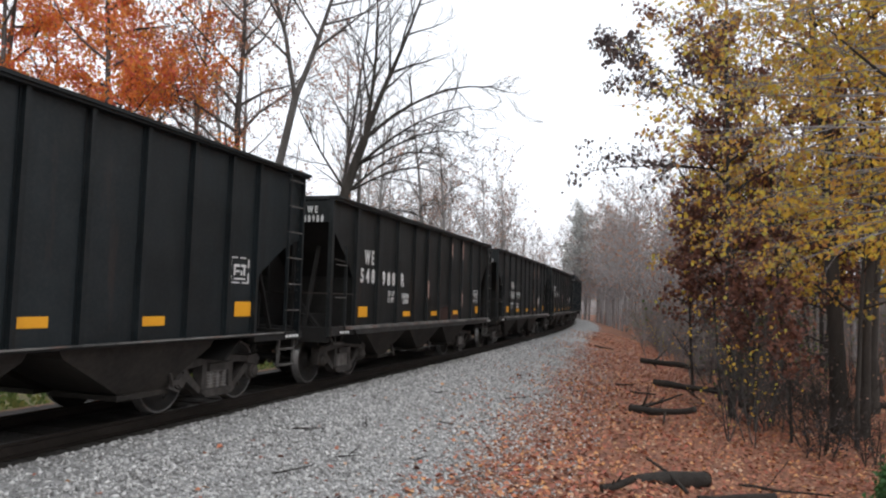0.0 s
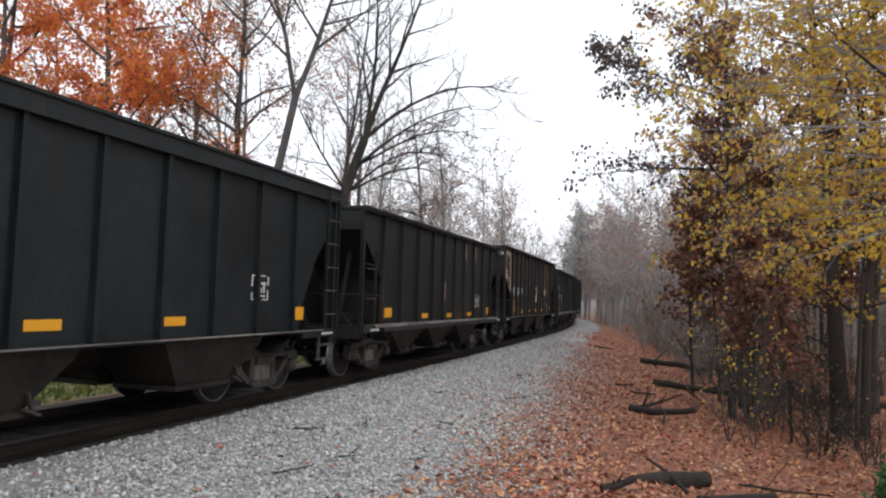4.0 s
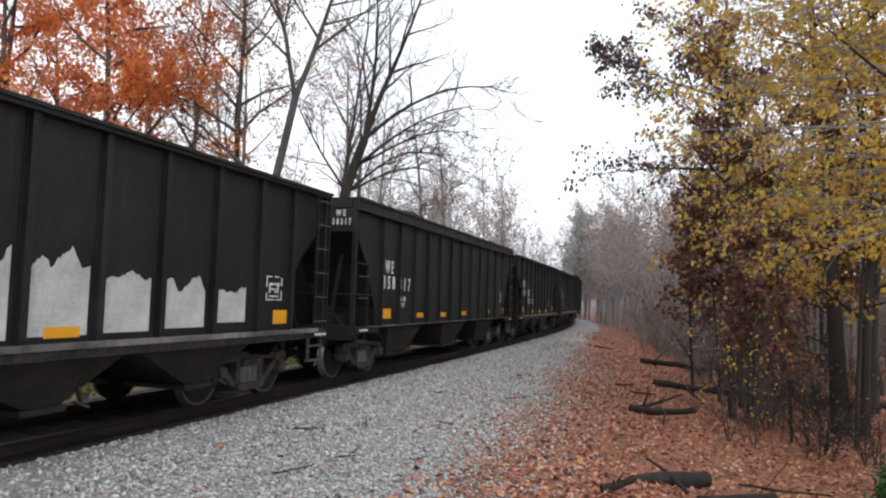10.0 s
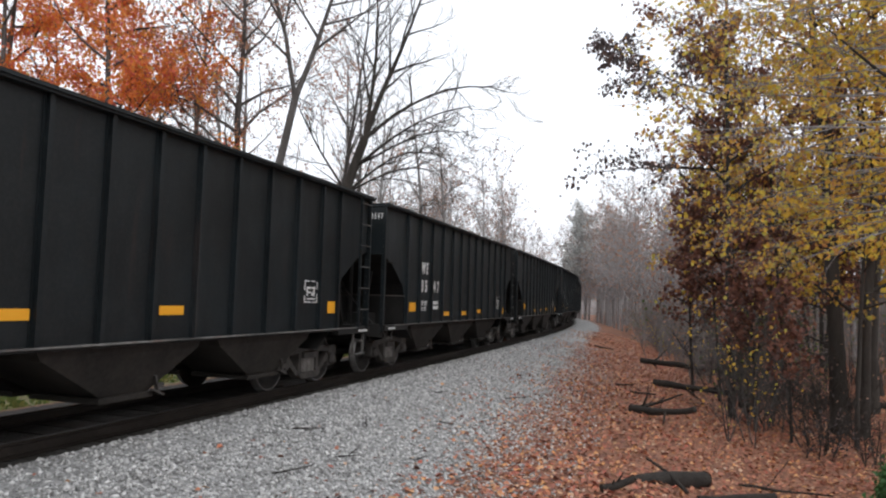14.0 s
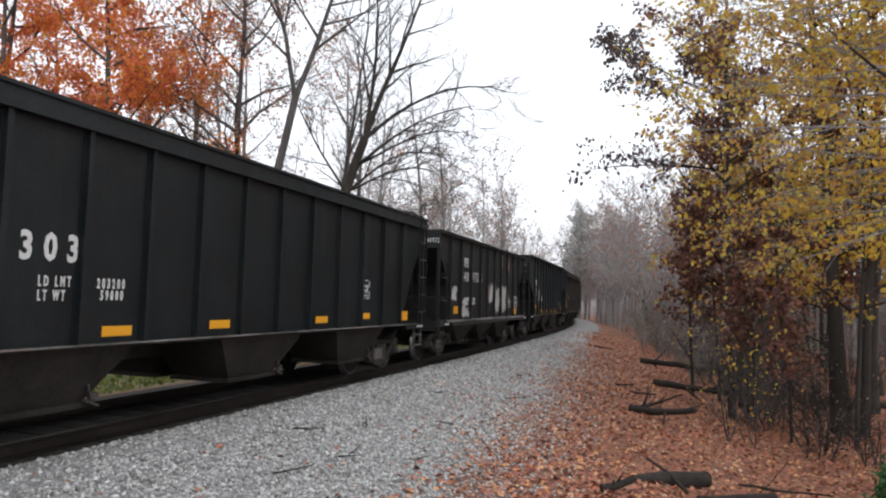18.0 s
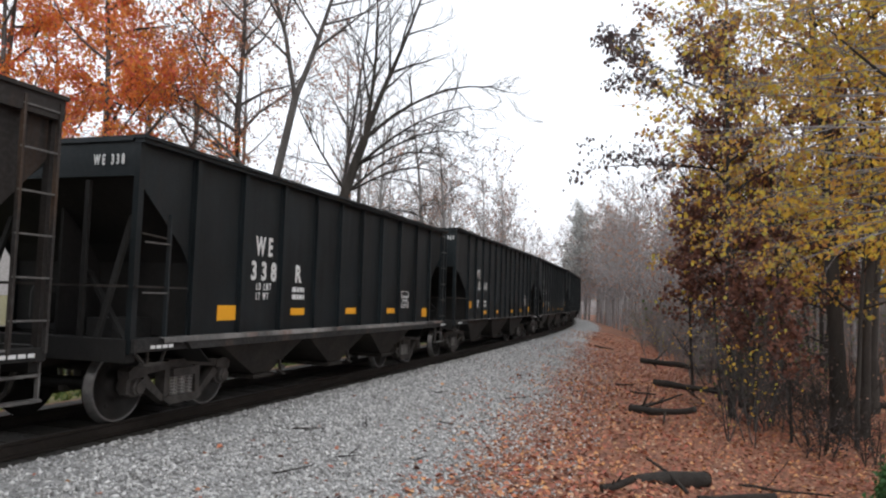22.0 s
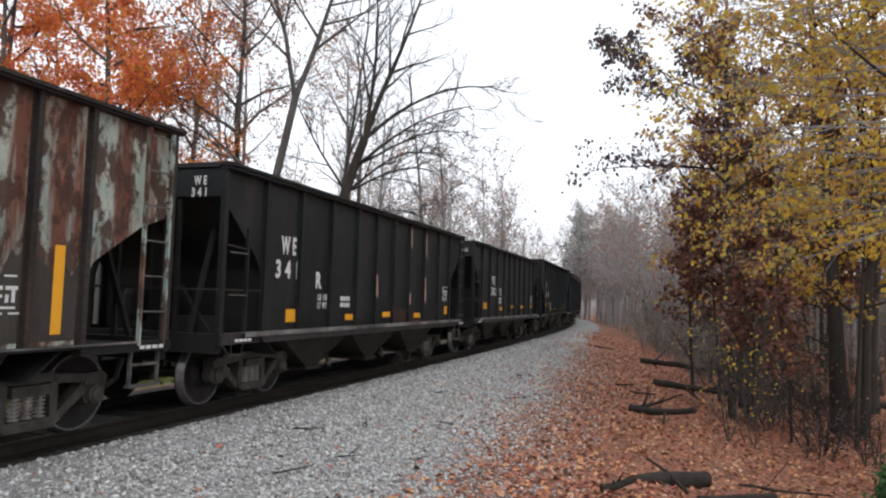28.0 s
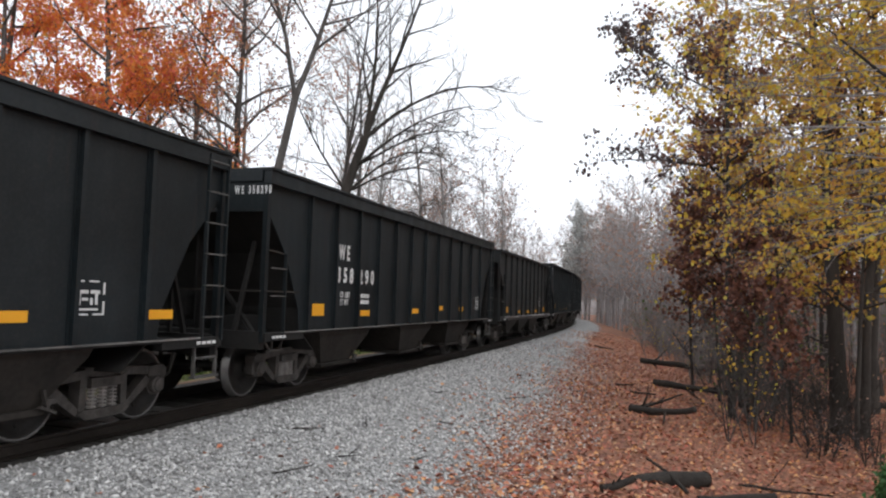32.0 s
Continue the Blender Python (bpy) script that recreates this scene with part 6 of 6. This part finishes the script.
# unseen trees added behind the camera to shade the bank and car ends
for k, (x, y) in enumerate(((4.0, -7), (9, -1), (11, 6), (-1, -13), (8, -12), (-14, -14), (-15, -27), (-16, -4))):
    src = bpy.data.objects[("yellow_tree.001", "oak_tree.001", "yellow_tree.002", "oak_tree.002")[k % 4]]
    z = float(ground_height(np.array([float(x)]), np.array([float(y)]))[0]) - 0.1
    copy_thing(src, pose(x, y, z, 0, 0, 137.0 * k))


def drifting_leaf(mat):
    me = leaf_cloud("drifting_leaf", np.zeros((1, 3)), 0.11, mat, 3)
    return tagged(new("drifting_leaf", me), "single orange leaf blown off the trees", "leaf", "leaves in the air")


# time of letting go, start, landing place
DRIFTING = [(drifting_leaf(LEAF_ORANGE), t, a, b) for t, a, b in (
    (9.0, (-4.6, 9.2, 7.5), (-5.0, 8.6, -0.26)), (9.4, (-5.6, 9.0, 7.2), (-5.7, 8.4, -0.2)), (27.0, (-5.0, 13.5, 7.0), (-5.2, 13.0, -0.3)),
    (12.0, (-4.9, 21.0, 8.0), (-5.1, 20.2, -0.35)), (16.2, (-4.4, 18.0, 7.5), (-5.0, 17.0, -0.35)), (19.5, (-3.5, 14.0, 8.0), (-4.2, 13.2, -0.5)))]


def far_pine(at):
    """Dense round-topped evergreen standing over the far wood, greyed for haze."""
    b = Branches(90)
    t = b.limb((0, 0, 0), (0, 0, 1), 16, 0.25, 0.05, 8, 0.02)
    b.keep(t[0], t[1], 0)
    b.fork(t[0], t[1], t[2], 0, dict(BARE, kids=(34, 6, 4), levels=2, bare=0.3, angle=(50, 85), ratio=(0.18, 0.30), fine=0.02))
    finish_tree(b, "pine_tree", "dense evergreen above the far wood, greyed for haze", TWIG_HAZED, at, [(NEEDLE_HAZED, 3000, 0.30, 0.35, None)], "pine tree")


far_pine((-14.6, 108.0))
far_pine((-10.5, 116.0))


# ---------- ballast stones and fallen leaves ----------
def strewn_stones():
    r = np.random.RandomState(15)
    n = 78000
    s = 3.0 + 33 * r.uniform(0, 1, n) ** 1.7
    o = r.uniform(1.08, 6.4, n)
    keep = r.uniform(0, 1, n) < np.interp(o - litter_edge(s), [1.08, 1.4, 4.0, 5.0, 6.0], [0.4, 1, 0.9, 0.25, 0.02])
    s, o = s[keep], o[keep]
    x, y, _ = on_track(s, o)
    z = ground_height(x, y)
    m = len(x)
    size = r.uniform(0.012, 0.032, m) * (1 + 0.35 * (r.uniform(0, 1, m) > 0.93))
    unit = np.array([(1, 0, 0), (0, 1, 0), (-1, 0, 0), (0, -1, 0), (0, 0, 1), (0, 0, -1)], float)
    v = unit[None] * size[:, None, None] * r.uniform(0.6, 1.35, (m, 6, 1)) + r.normal(0, 0.22, (m, 6, 3)) * size[:, None, None]
    a = r.uniform(0, 6.28, m)
    c, d = np.cos(a)[:, None], np.sin(a)[:, None]
    v = np.stack([v[..., 0] * c - v[..., 1] * d, v[..., 0] * d + v[..., 1] * c, v[..., 2] * 0.75], -1)
    v += np.stack([x, y, z + size * 0.35], -1)[:, None]
    tri = np.array([(0, 1, 4), (1, 2, 4), (2, 3, 4), (3, 0, 4), (1, 0, 5), (2, 1, 5), (3, 2, 5), (0, 3, 5)])
    f = (np.arange(m)[:, None, None] * 6 + tri).reshape(-1, 3)
    tagged(new("ballast_stones", raw_mesh("ballast_stones", v.reshape(-1, 3), f, np.full(len(f), 3), STONE)), "loose pale grey limestone ballast stones", "ballast", kind="stuff")


def fallen_leaves(n, seed, lo, hi, power, size, odds, mat, o0=1.6, o1=19.0):
    r = np.random.RandomState(seed)
    s = lo + (hi - lo) * r.uniform(0, 1, n) ** power
    o = r.uniform(o0, o1, n)
    drift = smooth_noise(s * 2.2, o * 2.2, 31)
    keep = r.uniform(0, 1, n) < np.interp(o - litter_edge(s), *odds) * np.clip(0.75 + drift * 1.2, np.interp(o, [3, 6], [0.1, 0.75]), 1)
    s, o = s[keep], o[keep]
    x, y, _ = on_track(s, o)
    z = ground_height(x, y) + r.uniform(0.008, 0.035, len(x))
    m = len(x)
    a, tilt = r.uniform(0, 6.28, m), r.normal(0, 0.28, m)
    d = np.stack([np.cos(a), np.sin(a), tilt], -1)
    u = np.stack([-np.sin(a), np.cos(a), r.normal(0, 0.28, m)], -1)
    w = np.array([0, 0, 1.0])
    k = (size * r.uniform(0.55, 1.3, m))[:, None]
    curl = r.uniform(-0.05, 0.35, m)[:, None]
    c = np.stack([x, y, z], -1)
    v = np.stack([c - d * k * .5, c - d * k * 0.12 + u * k * 0.45 + w * k * curl, c + d * k * 0.25 + u * k * 0.30 + w * k * curl, c + d * k * 0.55,
                  c + d * k * 0.25 - u * k * 0.30 + w * k * curl, c - d * k * 0.12 - u * k * 0.45 + w * k * curl], 1).reshape(-1, 3)
    b = np.arange(m)[:, None] * 6
    q = np.stack([b + np.array([0, 1, 2, 3]), b + np.array([0, 3, 4, 5])], 1).reshape(-1, 4)
    return raw_mesh("fallen_leaves", v, q, np.full(len(q), 4), mat)


strewn_stones()
tagged(new("fallen_leaves", fallen_leaves(130000, 17, 3.0, 52, 1.4, 0.074, ([1.2, 2.2, 2.8, 3.4, 4.0, 4.7, 19], [0.004, 0.02, 0.07, 0.20, 0.55, 1.0, 1.0]), LEAF_LITTER)),
       "drift of fallen brown and orange leaves on the bank", "leaves", kind="stuff")


# ---------- dead wood ----------
def log_thing(name, label, x, y, bearing, length, r0, r1, tilt=0.0, twigs=0, seed=0, lift=0.0, category="log"):
    """A broken log lying on the ground, with stubs of branches."""
    b = Branches(500 + seed)
    z = float(ground_height(np.array([x]), np.array([y]))[0])
    d = toward(bearing, math.tan(radians(tilt)))
    l = b.limb((0, 0, 0), d, length, r0, r1, 7, 0.05)
    b.thick.append((l[0], l[1] * b.r.uniform(0.85, 1.12, len(l[1]))))
    b.thick.append((np.array([l[0][0] - l[2][0] * 0.02, l[0][0]]), np.array([0.003, l[1][0]])))
    b.thick.append((np.array([l[0][-1], l[0][-1] + l[2][-1] * 0.03]), np.array([l[1][-1], 0.003])))
    ob = new(name)
    ob.location = (x, y, z + r0 * 0.7 + lift)
    part("trunk", tubes("trunk", b.thick, DEADWOOD, 9), ob)
    for k in range(twigs):
        i = b.r.randint(1, 6)
        s = b.limb(l[0][i], b.side(l[2][i], radians(b.r.uniform(30, 70))) + np.array([0, 0, 0.25]), length * b.r.uniform(0.2, 0.55), r1 * 0.6, 0.008, 4, 0.12)
        part("stub", tubes("stub", [(s[0], s[1])], DEADWOOD, 5), ob)
    return tagged(ob, label, category, "dead wood on the ground")


log_thing("fallen_log", "dark rotting log among fallen leaves", -1.15, 17.3, 124, 1.75, 0.10, 0.065, 0, 3, 1)
log_thing("fallen_branch", "dark fallen branch resting on leaves", -1.15, 17.4, 58, 1.35, 0.05, 0.02, 5, 2, 2, 0.02, "branch")
log_thing("fallen_log", "thick broken log half sunk in leaves", 0.32, 12.3, -142, 2.7, 0.13, 0.11, 0, 1, 3, 0.06)
log_thing("fallen_log", "short rotten log end in leaves", 0.2, 11.0, 72, 1.2, 0.08, 0.07, 0, 1, 4)
log_thing("fallen_branch", "grey branch leaning over a log", 0.05, 11.2, -35, 1.0, 0.035, 0.02, 24, 0, 5, 0.03, "branch")
log_thing("fallen_log", "rotting stump pieces among leaves", -1.0, 9.7, 60, 0.5, 0.06, 0.04, 4, 2, 6)
log_thing("fallen_log", "dark mossy log under the shrubs", -0.9, 23.2, 92, 3.0, 0.11, 0.07, 0, 3, 7)
log_thing("fallen_log", "dark log lying at the foot of the bank", -1.8, 32.5, 95, 3.6, 0.14, 0.09, 0, 2, 8)
log_thing("fallen_log", "long fallen trunk in the wood", 5.0, 27.5, 82, 5.5, 0.16, 0.12, 1, 2, 9)
log_thing("fallen_branch", "thin fallen branch on the leaf bank", -1.4, 20.5, 130, 1.0, 0.04, 0.015, 3, 1, 10, 0, "branch")
log_thing("fallen_branch", "thin fallen branch on the leaf bank", -1.9, 22.0, 145, 1.1, 0.035, 0.015, 2, 1, 11, 0, "branch")
log_thing("fallen_branch", "thin fallen branch on the leaf bank", -4.3, 37.5, 140, 1.6, 0.05, 0.02, 2, 1, 12, 0, "branch")
log_thing("fallen_branch", "brittle branch under the thicket", 1.8, 12.6, 75, 1.6, 0.03, 0.012, 3, 2, 13, 0, "branch")
log_thing("fallen_branch", "brittle branch under the thicket", 0.9, 13.6, 100, 1.4, 0.025, 0.012, 2, 2, 14, 0, "branch")
log_thing("fallen_branch", "brittle branch under the thicket", 2.6, 11.2, 60, 1.9, 0.035, 0.015, 4, 2, 15, 0, "branch")
for k, (o, s, a) in enumerate(((3.4, 8.6, 75), (3.6, 12.0, 100), (2.9, 10.6, 150), (3.2, 7.4, 40), (4.2, 9.3, 20), (2.7, 14.5, 120), (3.9, 16.0, 60), (2.4, 9.2, 80), (4.0, 7.2, 130), (3.3, 20.0, 140))):
    x, y, _ = on_track(s, o)
    log_thing("stick", "small dark stick lying on ballast", float(x), float(y), a, 0.32 + 0.05 * (k % 4), 0.012, 0.006, 4, 1, 20 + k, 0.01, "stick")


# ---------- what moves ----------
def motions():
    times = [k * 0.5 for k in range(65)]
    for car, ribs, entry, mid_0, k in CARS:
        mid_0 += 0.24 if entry[1] == "58" else 0.0     # its couplers are stretched
        half = TYPES[entry[2]]["L"] / 2
        rows = []
        for t in times:
            mid = mid_0 - gone(t)
            x0, y0, _ = on_track(mid - half + BOGIE_IN)
            x1, y1, _ = on_track(mid + half - BOGIE_IN)
            rows.append((t, pose((x0 + x1) / 2, (y0 + y1) / 2, 0, 0, 0, math.degrees(math.atan2(y1 - y0, x1 - x0)))))
        walk(car, rows)
        for ob in car.children:
            if not ob.name.startswith("wheelset"):
                continue
            place = ob.matrix_basis.translation.copy()
            t_in, t_out = (mid_0 + place.x - 24.0) / 13.332, (mid_0 + place.x - 2.5) / 13.332
            first, last = max(0, math.ceil(t_in * FPS)), min(32 * FPS, math.floor(t_out * FPS))
            if last - first < 2:
                continue
            turn = lambda i: Matrix.Translation(place) @ Matrix.Rotation(-gone(i / FPS) / WHEEL_R, 4, "Y")
            spin = [(0.0, turn(first))] if first > 0 else []
            spin += [(i / FPS, turn(i)) for i in range(first, last + 1)]
            if last < 32 * FPS:
                spin.append((32.0, turn(last)))
            walk(ob, spin)

    # the hanging limbs stir in the wind of the train
    view = Vector((-0.318, 0.948, 0.0))
    sway = ((0, 0.0), (1, 0.6), (2, -0.5), (3.3, 1.0), (5.5, 2.0), (6.3, 2.8), (7.2, 2.2), (8.2, 0.8), (9.0, 0.3), (10.5, 1.8), (12, 0.6), (13, 0.5), (15, 1.1), (17, -0.2), (18.5, -0.4), (20, 0.8),
            (21.5, -0.6), (23, 0.0), (25, 0.5), (27, -0.8), (28, 0.0), (29.2, -1.2), (30.4, -0.6), (31.2, -1.8), (32, -2.6))
    for limb, z in SWAYING:
        walk(limb, [(t, Matrix.Translation((0, 0, z)) @ Matrix.Rotation(radians(-a), 4, view) @ Matrix.Rotation(radians(-2.4 * a), 4, "Z")) for t, a in sway])

    # leaves that come down
    for leaf, t0, a, b in DRIFTING:
        rows = [(0.0, pose(*a)), (t0, pose(*a))]
        for k in range(1, 13):
            f = k / 12
            p = Vector(a).lerp(Vector(b), f) + Vector((0.35 * math.sin(5 * f + t0), 0.25 * math.sin(7 * f), 0)) * (1 - f)
            rows.append((t0 + 4.5 * f, pose(*p, 50 * math.sin(9 * f) * (1 - f), 40 * math.sin(7 * f + 1) * (1 - f), 200 * f)))
        rows.append((32.0, rows[-1][1]))
        walk(leaf, rows)


motions()
